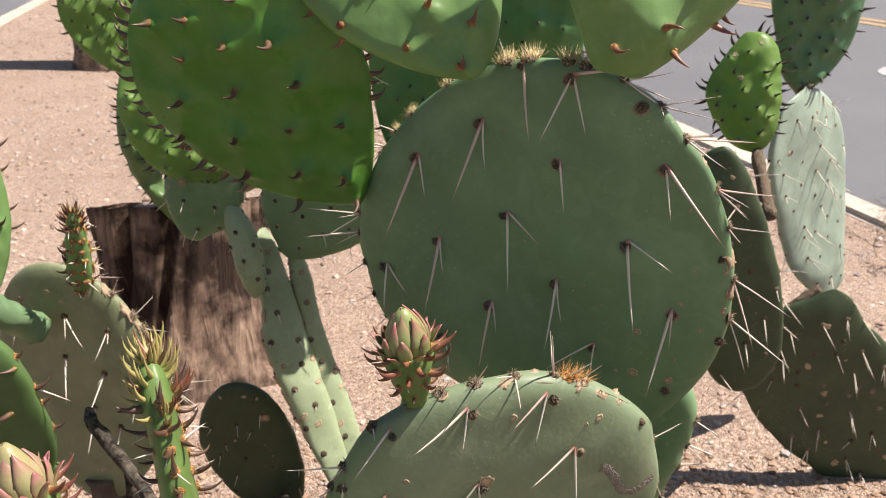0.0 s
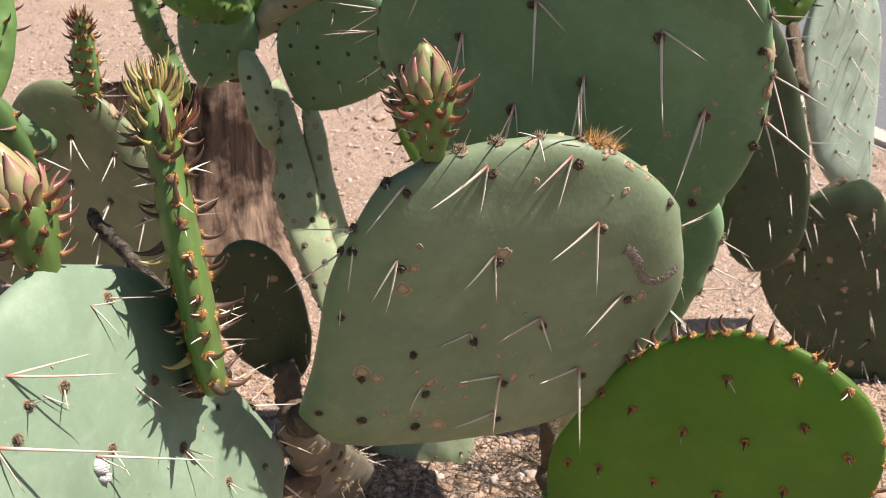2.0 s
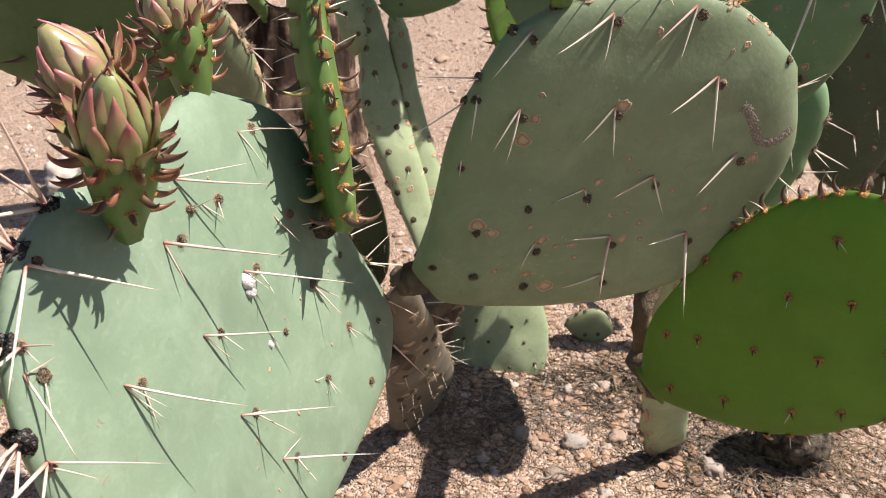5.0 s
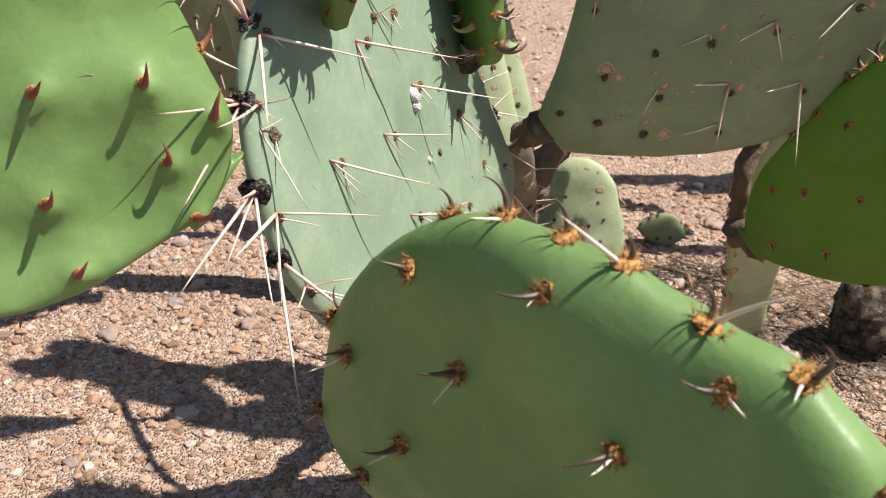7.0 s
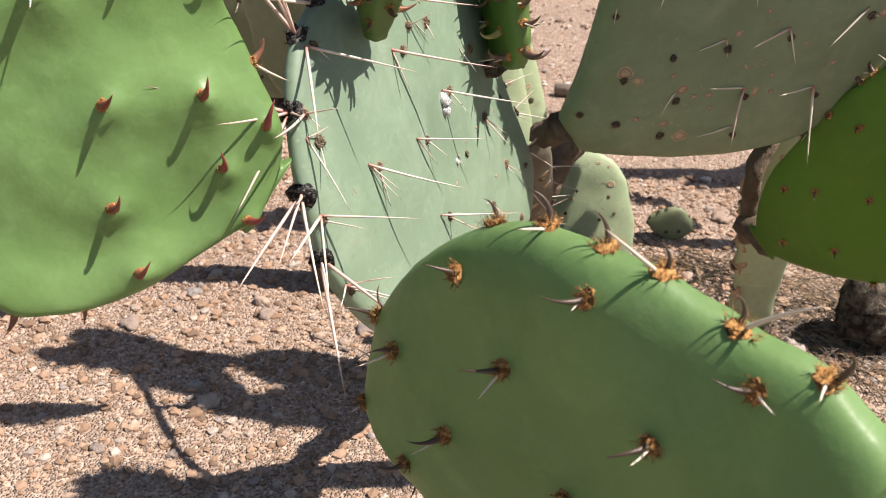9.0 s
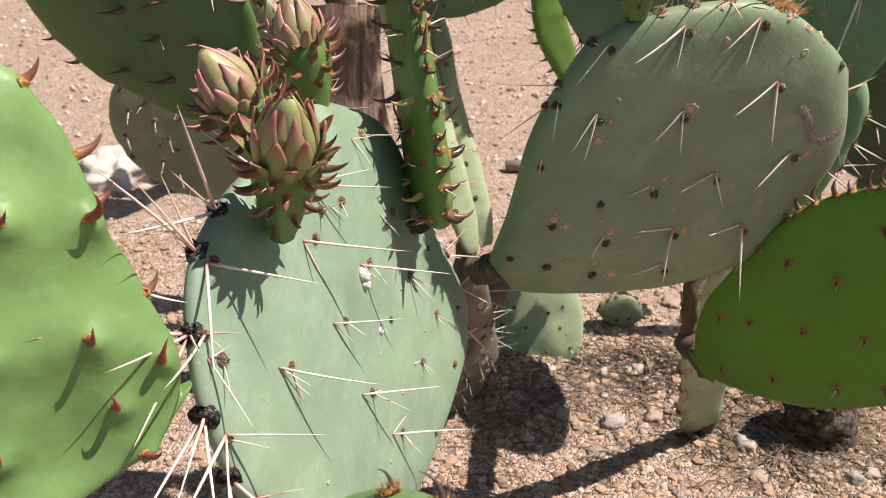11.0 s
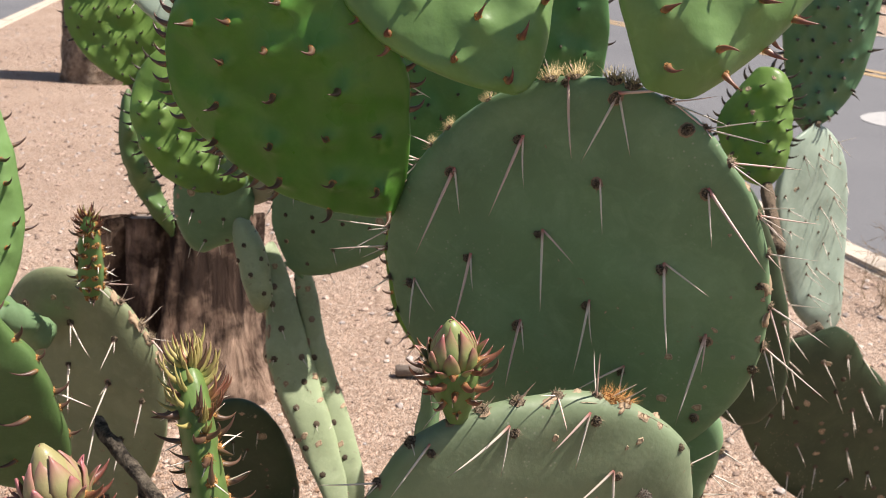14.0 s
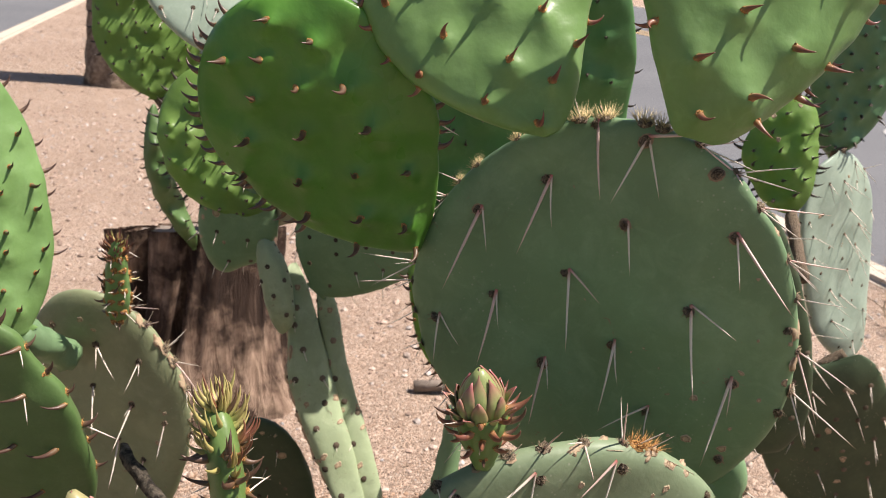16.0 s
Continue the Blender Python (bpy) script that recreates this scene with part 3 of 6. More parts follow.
    def young_rim(self, s0, s1, side, n, colour="brown", size=0.0028, long=0.014, spine=0.4, spine_long=0.02, aim=None, tuft=False):
        for s in self.rim_steps(s0, s1, side, n):
            p, o = self.rim(s, side)
            p = p - o * 0.0008
            self.young(p, o, colour, size, long, spine, spine_long, aim, tuft)

    def joined(self, spots, kind, long, size, mat, colour=None, count=(1, 2), fall=0.8, rim=0, aim=(0, 0, 1)):
        """Far pads: areoles and all their spines or leaves as one mesh."""
        V, F, U, MI = [], [], [], []
        def add(v, f, uv, m, mi):
            k = len(V)
            V.extend([m @ Vector(q) for q in v])
            U.extend(uv or [(0, 0)] * len(v))
            F.extend([tuple(i + k for i in q) for q in f])
            MI.extend([mi] * len(f))
        places = [self.front(x, y) for x, y in spots]
        for side in (-1, 1):
            for s in self.rim_steps(0.12, 0.998, side, rim) if rim else ():
                p, o = self.rim(s, side)
                places.append((p - o * 0.001, (o + Vector((0, 0, 0.2))).normalized()))
        dot = ([(math.cos(a) , math.sin(a), 0) for a in (0, 1.05, 2.1, 3.14, 4.19, 5.24)] + [(0, 0, 0.7)], [(i, (i + 1) % 6, 6) for i in range(6)])
        for p, n in places:
            add(dot[0], dot[1], None, Matrix.Translation(p) @ frame_of(n) @ Matrix.Scale(size, 4), 1)
            for q in range(random.randint(*count)):
                if kind == "spine":
                    d = spread(n * 0.8, self.down() * fall, 0.35)
                    if d.dot(n) < 0.2:
                        d = (d + n * 0.35).normalized()
                    l = long * random.uniform(0.5, 1.2)
                    v, f, uv = horn(1, 0.02, random.uniform(-0.05, 0.08), 4, 3, 0.8)
                    w = l * 0.6 + 0.018
                    add(v, f, uv, Matrix.Translation(p) @ frame_of(d) @ Matrix.Diagonal((w, w, l, 1)), 0)
                else:
                    up = self.turn.transposed() @ Vector(aim)
                    v, f, uv = claw(0.13, random.uniform(0.6, 1.4), 6, 6)
                    add(v, f, uv, Matrix.Translation(p) @ frame_of(spread(n, up * 0.3, 0.15), up) @ Matrix.Scale(long * random.uniform(0.8, 1.2), 4), 0)
        part(kind, mesh_of(kind, V, F, [mat, colour or WOOL_DARK], uv=U, face_mats=MI), self.ob, kind="stuff")


def scab(pad, s, side, size, seed):
    """A flaking corky patch on a pad's rim."""
    rng = random.Random(seed)
    p, o = pad.rim(s, side)
    m = Matrix.Translation(p - o * 0.0012 + Vector((0, 0, rng.uniform(-0.3, 0.6) * pad.thick * 0.5))) @ frame_of((o + Vector((0, 0, rng.uniform(0.2, 0.9)))).normalized(), Vector((0, 1, 0)))
    v, f, n = [(0, 0, 0.0012)], [], 18
    for r, z in ((0.5, 0.0011), (0.85, 0.0006), (1.0, -0.0012)):
        for j in range(n):
            a = 2 * math.pi * j / n
            q = 0.6 * size * r * (1 + 0.7 * noise.noise(Vector((math.cos(a) * 2.2, math.sin(a) * 2.2, seed * 1.7))) + rng.uniform(-0.12, 0.12))
            v.append((1.6 * q * math.cos(a), 0.8 * q * math.sin(a), z + rng.uniform(-0.0005, 0.0005)))
    for j in range(n):
        f.append((0, 1 + j, 1 + (j + 1) % n))
        for i in range(2):
            a, b = 1 + i * n + j, 1 + i * n + (j + 1) % n
            f.append((a, a + n, b + n, b))
    part("scab", mesh_of("scab", v, f, [SCAR], uv=[(0, 0.2)] + [(0, r) for r in (0.4, 0.6, 0.9) for _ in range(n)]), pad.ob, m, "tan corky scab on the rim")


def scars(pad, marks, seed):
    """Flat corky scars on a pad's face: x, y and radius of each, in millimetres."""
    rng = random.Random(seed)
    for i in range(0, len(marks), 3):
        x0, y0, r0 = marks[i] / 1000, marks[i + 1] / 1000, marks[i + 2] / 740
        n, v, f, uv = 18, [], [], []
        turn, stretch = rng.uniform(0, 3.14), rng.uniform(0.6, 1.0)
        for r, z in ((0.0, 0.0003), (0.4, 0.0001), (0.72, 0.0005), (0.9, 0.0003), (1.05, -0.0003)):
            for j in range(n):
                a = 2 * math.pi * j / n
                q = r * r0 * (1 + 0.5 * noise.noise(Vector((math.cos(a) * 1.6, math.sin(a) * 1.6, i * 1.3 + seed))) + rng.uniform(-0.08, 0.08))
                u, w = q * math.cos(a), q * stretch * math.sin(a)
                p, _ = pad.front(*pad.inside(x0 + u * math.cos(turn) - w * math.sin(turn), y0 + u * math.sin(turn) + w * math.cos(turn)))
                v.append((p.x, p.y, p.z + z))
                uv.append((j / n, min(1.0, r)))
        for q in range(4):
            for j in range(n):
                a, b = q * n + j, q * n + (j + 1) % n
                f.append((a, a + n, b + n, b))
        part("scar", mesh_of("scar", v, f, [SCAR], uv=uv), pad.ob)


def odd_scars(pad, count, small, large, seed, edge=0.0):
    """Scars strewn over a pad's face; edge: how far they keep to one rim."""
    rng = random.Random(seed)
    marks = []
    for _ in range(count):
        t = rng.uniform(0.12, 0.94)
        w, h, c = pad.section(t)
        u = rng.uniform(-0.85, 0.85) if rng.random() > abs(edge) else math.copysign(rng.uniform(0.6, 0.95), edge)
        marks += [1000 * (c + w * u), 1000 * t * pad.length, 1000 * small * (large / small) ** rng.random()]
    scars(pad, marks, seed)


def trail(pad, points, width):
    """A narrow winding scar that an insect left on a pad's face."""
    inv = pad.m.inverted()
    pts = [inv @ Vector(p) for p in points]
    fine = []
    for i in range(len(pts) - 1):
        for q in range(8):
            fine.append(pts[i].lerp(pts[i + 1], q / 8))
    v, f = [], []
    for i, p in enumerate(fine):
        t = (fine[min(i + 1, len(fine) - 1)] - fine[max(i - 1, 0)]).normalized()
        side = Vector((-t.y, t.x, 0)) * width * (1 + 0.6 * noise.noise(Vector((i * 0.55, 0, 0))))
        for k in (-1, -0.4, 0.4, 1):
            c, _ = pad.front(p.x + side.x * k, p.y + side.y * k)
            v.append((c.x, c.y, c.z + (0.0005 if abs(k) < 0.5 else -0.0001)))
    for i in range(len(fine) - 1):
        for j in range(3):
            a = i * 4 + j
            f.append((a, a + 4, a + 5, a + 1))
    part("insect_trail", mesh_of("insect_trail", v, f, [TRAIL]), pad.ob, label="winding pale grey insect trail")


def stem(plant, points, radii, mat=STEM, label="", name="stem"):
    """A corky, knobbly stem through the points."""
    v, f, n = [], [], 14
    pts = [Vector(p) for p in points]
    fine = []
    for i in range(len(pts) - 1):
        for q in range(12):
            s = q / 12
            fine.append((pts[i].lerp(pts[i + 1], s), radii[i] * (1 - s) + radii[i + 1] * s))
    fine.append((pts[-1], radii[-1]))
    for i, (p, r) in enumerate(fine):
        a = fine[max(0, i - 1)][0]
        b = fine[min(len(fine) - 1, i + 1)][0]
        m = frame_of(b - a, Vector((0, 1, 0.1)))
        for j in range(n):
            t = 2 * math.pi * j / n
            q = r * (1 + 0.35 * noise.noise(p * 60 + Vector((math.cos(t), math.sin(t), 0)) * 1.2) + 0.25 * noise.noise(p * 170 + Vector((math.cos(t), math.sin(t), 0)) * 2.5))
            v.append(p + m @ Vector((q * math.cos(t), q * math.sin(t), 0)))
    for i in range(len(fine) - 1):
        for j in range(n):
            a, b = i * n + j, i * n + (j + 1) % n
            f.append((a, b, b + n, a + n))
    f.append(tuple(range(n))[::-1])
    f.append(tuple((len(fine) - 1) * n + j for j in range(n)))
    inv = plant.matrix_basis.inverted()
    return part(name, mesh_of(name, [inv @ q for q in v], f, [mat]), plant, label=label)


def flower_bud(plant, base, tip, radius, tepal, open_=0.25, label="", seed=1):
    """A closed flower bud: a green ovary set with small fleshy leaves, and a pointed crown of overlapping tepals."""
    rng = random.Random(seed)
    b, t = Vector(base), Vector(tip)
    h = (t - b).length
    m = Matrix.Translation(b) @ frame_of(t - b, Vector((0, -1, 0)))
    prof = [(-0.06, 0.40), (0.0, 0.46), (0.07, 0.58), (0.2, 0.74), (0.38, 0.92), (0.50, 1.0), (0.56, 0.90), (0.58, 0.5)]
    n = 20
    v, f = [], []
    for z, r in prof:
        for j in range(n):
            a = 2 * math.pi * j / n
            q = radius * r * (1 + 0.06 * math.sin(6 * a + z * 9) + 0.04 * rng.uniform(-1, 1))
            v.append((q * math.cos(a), q * math.sin(a), z * h))
    for i in range(len(prof) - 1):
        for j in range(n):
            a, c = i * n + j, i * n + (j + 1) % n
            f.append((a, c, c + n, a + n))
    f.append(tuple(range(n))[::-1])
    f.append(tuple((len(prof) - 1) * n + j for j in range(n)))
    bud = part("flower_bud", mesh_of("flower_bud", v, f, [SKIN_SHOOT]), plant, plant.matrix_basis.inverted() @ m, label)
    # the crown is egg-shaped; tepals lie on it like flames, the outer ones shorter and leaning out
    flame = open_ > 0.2
    low, tall = (0.58 * h, 0.42 * h) if flame else (0.54 * h, 0.46 * h)

    def egg(z):
        return radius * float(np.interp(z, [0, 0.15, 0.38, 0.62, 0.84, 1.0], [0.68, 0.78, 0.78, 0.58, 0.29, 0.05]))

    def tepal_mesh(width, long, off, flare):
        v, f, uv = [], [], []
        rows, cols = 9, 6
        for back in (0, 1):
            for i in range(rows + 1):
                s = i / rows
                w = width * (1 - s) ** 0.95 * (0.72 + 1.0 * s) + 0.02
                r = egg(s * long) + radius * (off + flare * s * s)
                for j in range(cols + 1):
                    a = (j / cols - 0.5) * 2
                    rr = r - (0.0012 if back else 0) * (1 - 0.6 * s) + radius * 0.09 * (1 - a * a) * (1 - s) - radius * 0.05 * a * a
                    v.append((rr * math.cos(a * w), rr * math.sin(a * w), s * long * tall))
                    uv.append((j / cols, s))
        o = (rows + 1) * (cols + 1)
        for i in range(rows):
            for j in range(cols):
                a = i * (cols + 1) + j
                f.append((a, a + 1, a + cols + 2, a + cols + 1))
                f.append((o + a, o + a + cols + 1, o + a + cols + 2, o + a + 1))
        edge = [i * (cols + 1) for i in range(rows + 1)] + [rows * (cols + 1) + j for j in range(1, cols + 1)] + [i * (cols + 1) + cols for i in range(rows - 1, -1, -1)]
        for a, c in zip(edge, edge[1:]):
            f.append((a, c, o + c, o + a))
        return mesh_of("tepal", v, f, [tepal], uv=uv)
    core_v, core_f = [], []
    for z in (0.0, 0.2, 0.4, 0.6, 0.8, 0.93):
        for j in range(n):
            a = 2 * math.pi * j / n
            core_v.append((0.92 * egg(z) * math.cos(a), 0.92 * egg(z) * math.sin(a), low + z * tall))
    for i in range(5):
        for j in range(n):
            a, c = i * n + j, i * n + (j + 1) % n
            core_f.append((a, c, c + n, a + n))
    core_f.append(tuple(5 * n + j for j in range(n)))
    part("core", mesh_of("core", core_v, core_f, [tepal], uv=[(0.5, 0.5)] * len(core_v)), bud)
    rings = (((0.80, 1.0, 0.0, 0.0), 4), ((0.66, 0.86, 0.08, 0.20), 5), ((0.46, 0.66, 0.15, 0.36), 7), ((0.28, 0.46, 0.22, 0.62), 9)) if flame else (((1.05, 1.0, 0.0, 0.0), 3), ((0.80, 0.82, 0.07, 0.10), 4), ((0.48, 0.56, 0.14, 0.22), 6), ((0.26, 0.38, 0.20, 0.50), 8))
    for q, (shape, count) in enumerate(rings):
        me = tepal_mesh(*shape)
        for i in range(count):
            part("tepal", me, bud, Matrix.Translation((0, 0, low - 0.01 * h * q)) @ Matrix.Rotation(2 * math.pi * (i + 0.5 * (q % 2)) / count + rng.uniform(-0.15, 0.15), 4, "Z") @ Matrix.Diagonal((1, 1, rng.uniform(0.88, 1.04), 1)))
    rows = ((0.10, 3), (0.23, 5), (0.35, 6), (0.45, 7), (0.54, 8))
    for q, (z, count) in enumerate(rows):
        r = np.interp(z, [p[0] for p in prof], [p[1] for p in prof]) * radius
        for i in range(count):
            a = 2 * math.pi * (i + 0.5 * (q % 2)) / count + rng.uniform(-0.1, 0.1)
            o = Vector((math.cos(a), math.sin(a), 0))
            p = o * r * 0.98 + Vector((0, 0, z * h))
            size = radius * (0.62 + 0.75 * z) * rng.uniform(0.8, 1.2)
            d = (o + Vector((0, 0, 0.05 + 0.7 * z)) + Vector([rng.gauss(0, 0.14) for _ in range(3)])).normalized()
            part("leaf", rng.choice(LEAVES["brown" if rng.random() < 0.25 else "red"]), bud, Matrix.Translation(p) @ frame_of(d, Vector((0, 0, 1))) @ Matrix.Diagonal((size, size, size, 1)))
            part("areole", rng.choice(AREOLE_YOUNG), bud, Matrix.Translation(p + Vector((0, 0, 0.001))) @ frame_of(o) @ Matrix.Scale(radius * 0.15, 4))
            if rng.random() < 0.35:
                l = radius * rng.uniform(0.6, 1.2)
                part("spine", rng.choice(SPINES), bud, Matrix.Translation(p) @ frame_of((o + Vector((rng.gauss(0, 0.3), rng.gauss(0, 0.3), 0.6))).normalized()) @ Matrix.Diagonal((0.016, 0.016, l, 1)))
    return bud


def shoot(plant, base, tip, normal, half, label, thick=0.009, rows=10, cols=(-0.6, 0.05, 0.6), long=0.0125, crown=34, bend=0.0, dense=True, mat=SKIN_SHOOT, tip_leaf="brown", taper=2.0):
    """A long young pad thickly set with fleshy leaves, with a crown of them at its end."""
    s = Pad(plant, base, tip, normal, half, 0.30, 0.30, taper, bend, 0.0, thick=thick, mat=mat, lump=0.001, label=label, name="shoot")
    up = s.turn.transposed() @ Vector((0, 0, 1))

    def cluster(p, n, count):
        part("areole", random.choice(AREOLE_YOUNG), s.ob, Matrix.Translation(p) @ frame_of(n, spin=random.uniform(0, 6)) @ Matrix.Scale(0.0030, 4))
        for _ in range(count):
            d = (n + up * random.uniform(-0.1, 0.5) + Vector([random.gauss(0, 0.38) for _ in range(3)])).normalized()
            kind = "green" if random.random() < 0.08 else random.choice(("brown", "slim_brown"))
            part("leaf", random.choice(LEAVES[kind]), s.ob, Matrix.Translation(p - n * 0.0006) @ frame_of(d, up, random.gauss(0, 0.5)) @ Matrix.Scale(long * random.uniform(0.7, 1.1), 4))
        if random.random() < 0.55:
            s.spine(p, (n + Vector([random.gauss(0, 0.5) for _ in range(3)])).normalized(), random.uniform(0.008, 0.017))

    for i in range(rows):
        q = 0.05 + 0.9 * i / rows
        w, h, c = s.section(q)
        for a in cols:
            for face in (1, -1):
                x, y = s.inside(c + w * (a + (0.28 if i % 2 else 0) - 0.05), (q + random.uniform(-0.012, 0.012)) * s.length)
                cluster(*s.front(x, y, face), 1)
    for i in range(int(rows * 1.6) if dense else rows):
        for side in (-1, 1):
            q = 0.06 + 0.88 * (i + random.uniform(0.2, 0.8)) / (rows * 1.6 if dense else rows)
            cluster(*s.rim(q, side), random.randint(1, 2) if dense else 1)
    for i in range(crown):
        a, low = random.uniform(0, 6.28), random.random() ** 1.5
        q = 0.995 - 0.20 * low
        w, h, c = s.section(q)
        r = 0.85 * random.random() ** 0.5 if low < 0.2 else 0.85
        p = Vector((c + r * w * math.cos(a), q * s.length, r * h * math.sin(a)))
        d = Vector((0.75 * math.cos(a), 1.15 - 0.75 * low, 0.75 * math.sin(a))) + Vector([random.gauss(0, 0.15) for _ in range(3)])
        kind = random.choice((tip_leaf, tip_leaf, "green", "slim", "slim_brown"))
        part("leaf", random.choice(LEAVES[kind]), s.ob, Matrix.Translation(p) @ frame_of(d, Vector((0, 1, 0))) @ Matrix.Diagonal((long * 0.75, long * 0.75, long * random.uniform(0.75, 1.2), 1)))
    return s


# ---- ground, road ----
ALONG, ACROSS = Vector((-0.28, 0.96, 0)), Vector((0.96, 0.28, 0))


def lie(x, y):
    """The ground's height: gently uneven near the plants."""
    near = math.exp(-((x * x + (y - 0.9) ** 2) / 5.0))
    return near * (0.012 * noise.noise(Vector((x * 2.5, y * 2.5, 0))) + 0.006 * noise.noise(Vector((x * 9, y * 9, 4))) + 0.002 * noise.noise(Vector((x * 40, y * 40, 7))))


def ground():
    xs = np.concatenate([[-900, -300, -80, -25, -9], np.linspace(-4, -1.1, 14), np.linspace(-1, 1, 130), np.linspace(1.1, 4, 14), [9, 25, 80, 300, 900]])
    ys = np.concatenate([[-900, -300, -80, -25, -9, -4, -2, -1], np.linspace(-0.5, 0.2, 12), np.linspace(0.25, 1.7, 110), np.linspace(1.8, 6, 30), [9, 25, 80, 300, 900]])
    v = [(x, y, lie(x, y)) for y in ys for x in xs]
    n = len(xs)
    f = [(j * n + i, j * n + i + 1, (j + 1) * n + i + 1, (j + 1) * n + i) for j in range(len(ys) - 1) for i in range(n - 1)]
    return tagged(new("ground", mesh_of("ground", v, f, [SOIL])), "pinkish tan decomposed granite gravel with scattered stones", "ground", kind="structure")


ground()


def strip(name, c0, c1, l0, l1, z0, z1, mat, label, category, bevel=0.0, parent=None):
    """A slab along the road between two distances across and along it."""
    bm = bmesh.new()
    bmesh.ops.create_cube(bm, size=1)
    for q in bm.verts:
        p = ACROSS * (c0 if q.co.x < 0 else c1) + ALONG * (l0 if q.co.y < 0 else l1)
        q.co = (p.x, p.y, z0 if q.co.z < 0 else z1)
    if bevel:
        bmesh.ops.bevel(bm, geom=[e for e in bm.edges if all(w.co.z > z1 - 1e-6 for w in e.verts)], offset=bevel, segments=3, affect="EDGES")
    me = bpy.data.meshes.new(name)
    bm.to_mesh(me)
    me.materials.append(mat)
    ob = new(name, me)
    if parent:
        ob.parent = parent
        return tagged(ob, label)
    return tagged(ob, label, category, kind="structure")


road = strip("road", 1.84, 7.8, -40, 120, -0.3, 0.012, ASPHALT, "worn grey asphalt road beside the gravel strip", "road")
strip("road_far", -8.0, -1.55, -40, 120, -0.3, 0.012, ASPHALT, "worn grey asphalt road behind the plants", "road")
for c in (4.82, 5.0):
    strip("centre_line", c, c + 0.10, -40, 120, 0.011, 0.0155, PAINT_Y, "faded yellow centre line", "", parent=road)


def kerb(c0, c1):
    for i in range(-6, 34):
        strip("kerb", c0, c1, i * 1.5 + 0.004, i * 1.5 + 1.496, -0.2, 0.018, CONCRETE, "pale weathered concrete kerb stone", "kerb", 0.015)


kerb(1.73, 1.84)
kerb(-1.55, -1.43)
kerb(7.8, 7.92)


def road_mark():
    c = ACROSS * 3.85 + ALONG * 3.97
    v = []
    for z in (0.011, 0.0155):
        for i in range(32):
            a = 2 * math.pi * i / 32
            p = c + ACROSS * (0.50 * math.cos(a)) + ALONG * (0.36 * math.sin(a))
            v.append((p.x, p.y, z))
    f = [tuple(range(32))[::-1], tuple(range(32, 64))] + [(i, (i + 1) % 32, 32 + (i + 1) % 32, 32 + i) for i in range(32)]
    part("painted_mark", mesh_of("painted_mark", v, f, [PAINT_W], smooth=False), road, label="white painted oval mark")


road_mark()


# ---- stump ----
def stump():
    t = thing("tree_stump", (-0.455, 1.60, 0), "dark weathered tree stump with deep splits and grey top", "tree stump")
    n, rows = 150, 44
    v, f = [], []
    H = 0.30

    def radius(a, s):
        b = a + 0.35 * (1 - s)
        c = Vector((math.cos(b), math.sin(b), 0))
        rib = noise.noise(c * 3.2 + Vector((0, 0, s * 0.8)))
        fine = noise.noise(c * 9 + Vector((5, 0, s * 1.4)))
        split = max(0.0, noise.noise(c * 5.5 + Vector((0, 9, s * 0.6))) - 0.12)
        flake = noise.noise(c * 24 + Vector((0, 3, s * 5)))
        return 0.145 + 0.055 * (1 - s) ** 2.5 + 0.016 * rib + 0.009 * fine - 0.085 * split + 0.004 * flake

    def top(a):
        return 0.008 * noise.noise(Vector((math.cos(a) * 2.5, math.sin(a) * 2.5, 3))) - 0.034 * math.sin(a) + 0.008 * math.cos(a)

    for i in range(rows + 1):
        s = i / rows
        for j in range(n):
            a = 2 * math.pi * j / n
            r = radius(a, s)
            v.append((r * math.cos(a), r * math.sin(a), -0.03 + s * (H + 0.03) + s ** 4 * top(a)))
    for i in range(rows):
        for j in range(n):
            a, b = i * n + j, i * n + (j + 1) % n
            f.append((a, b, b + n, a + n))
    part("trunk", mesh_of("trunk", v, f, [BARK]), t)
    v2, f2 = [(0, 0, H - 0.02)], []
    for q, k in enumerate((0.3, 0.6, 0.85, 0.985)):
        for j in range(n):
            a = 2 * math.pi * j / n
            r = radius(a, 1.0) * k
            v2.append((r * math.cos(a), r * math.sin(a), H - 0.004 + top(a) * k + 0.010 * noise.noise(Vector((r * math.cos(a) * 30, r * math.sin(a) * 30, 1))) * (1 - k)))
    for j in range(n):
        f2.append((0, 1 + j, 1 + (j + 1) % n))
        for q in range(3):
            a, b = 1 + q * n + j, 1 + q * n + (j + 1) % n
            f2.append((a, a + n, b + n, b))
    part("cut_top", mesh_of("cut_top", v2, f2, [CUT]), t, label="cracked grey cut face")


stump()


def tree_trunk():
    t = thing("tree", (-1.93, 5.15, 0), "rough brown tree trunk with flaking bark in the gravel", "tree")
    n, rows = 60, 60
    v, f = [], []
    for i in range(rows + 1):
        s = i / rows
        for j in range(n):
            a = 2 * math.pi * j / n
            c = Vector((math.cos(a), math.sin(a), 0))
            r = 0.17 + 0.07 * (1 - s) ** 6 - 0.03 * s + 0.022 * noise.noise(c * 4 + Vector((0, 0, s * 16))) + 0.014 * noise.noise(c * 11 + Vector((0, 0, s * 40)))
            v.append((r * c.x, r * c.y, -0.05 + 3.05 * s))
    for i in range(rows):
        for j in range(n):
            a, b = i * n + j, i * n + (j + 1) % n
            f.append((a, b, b + n, a + n))
    f.append(tuple(rows * n + j for j in range(n)))
    part("trunk", mesh_of("trunk", v, f, [BARK_PALE]), t)


tree_trunk()

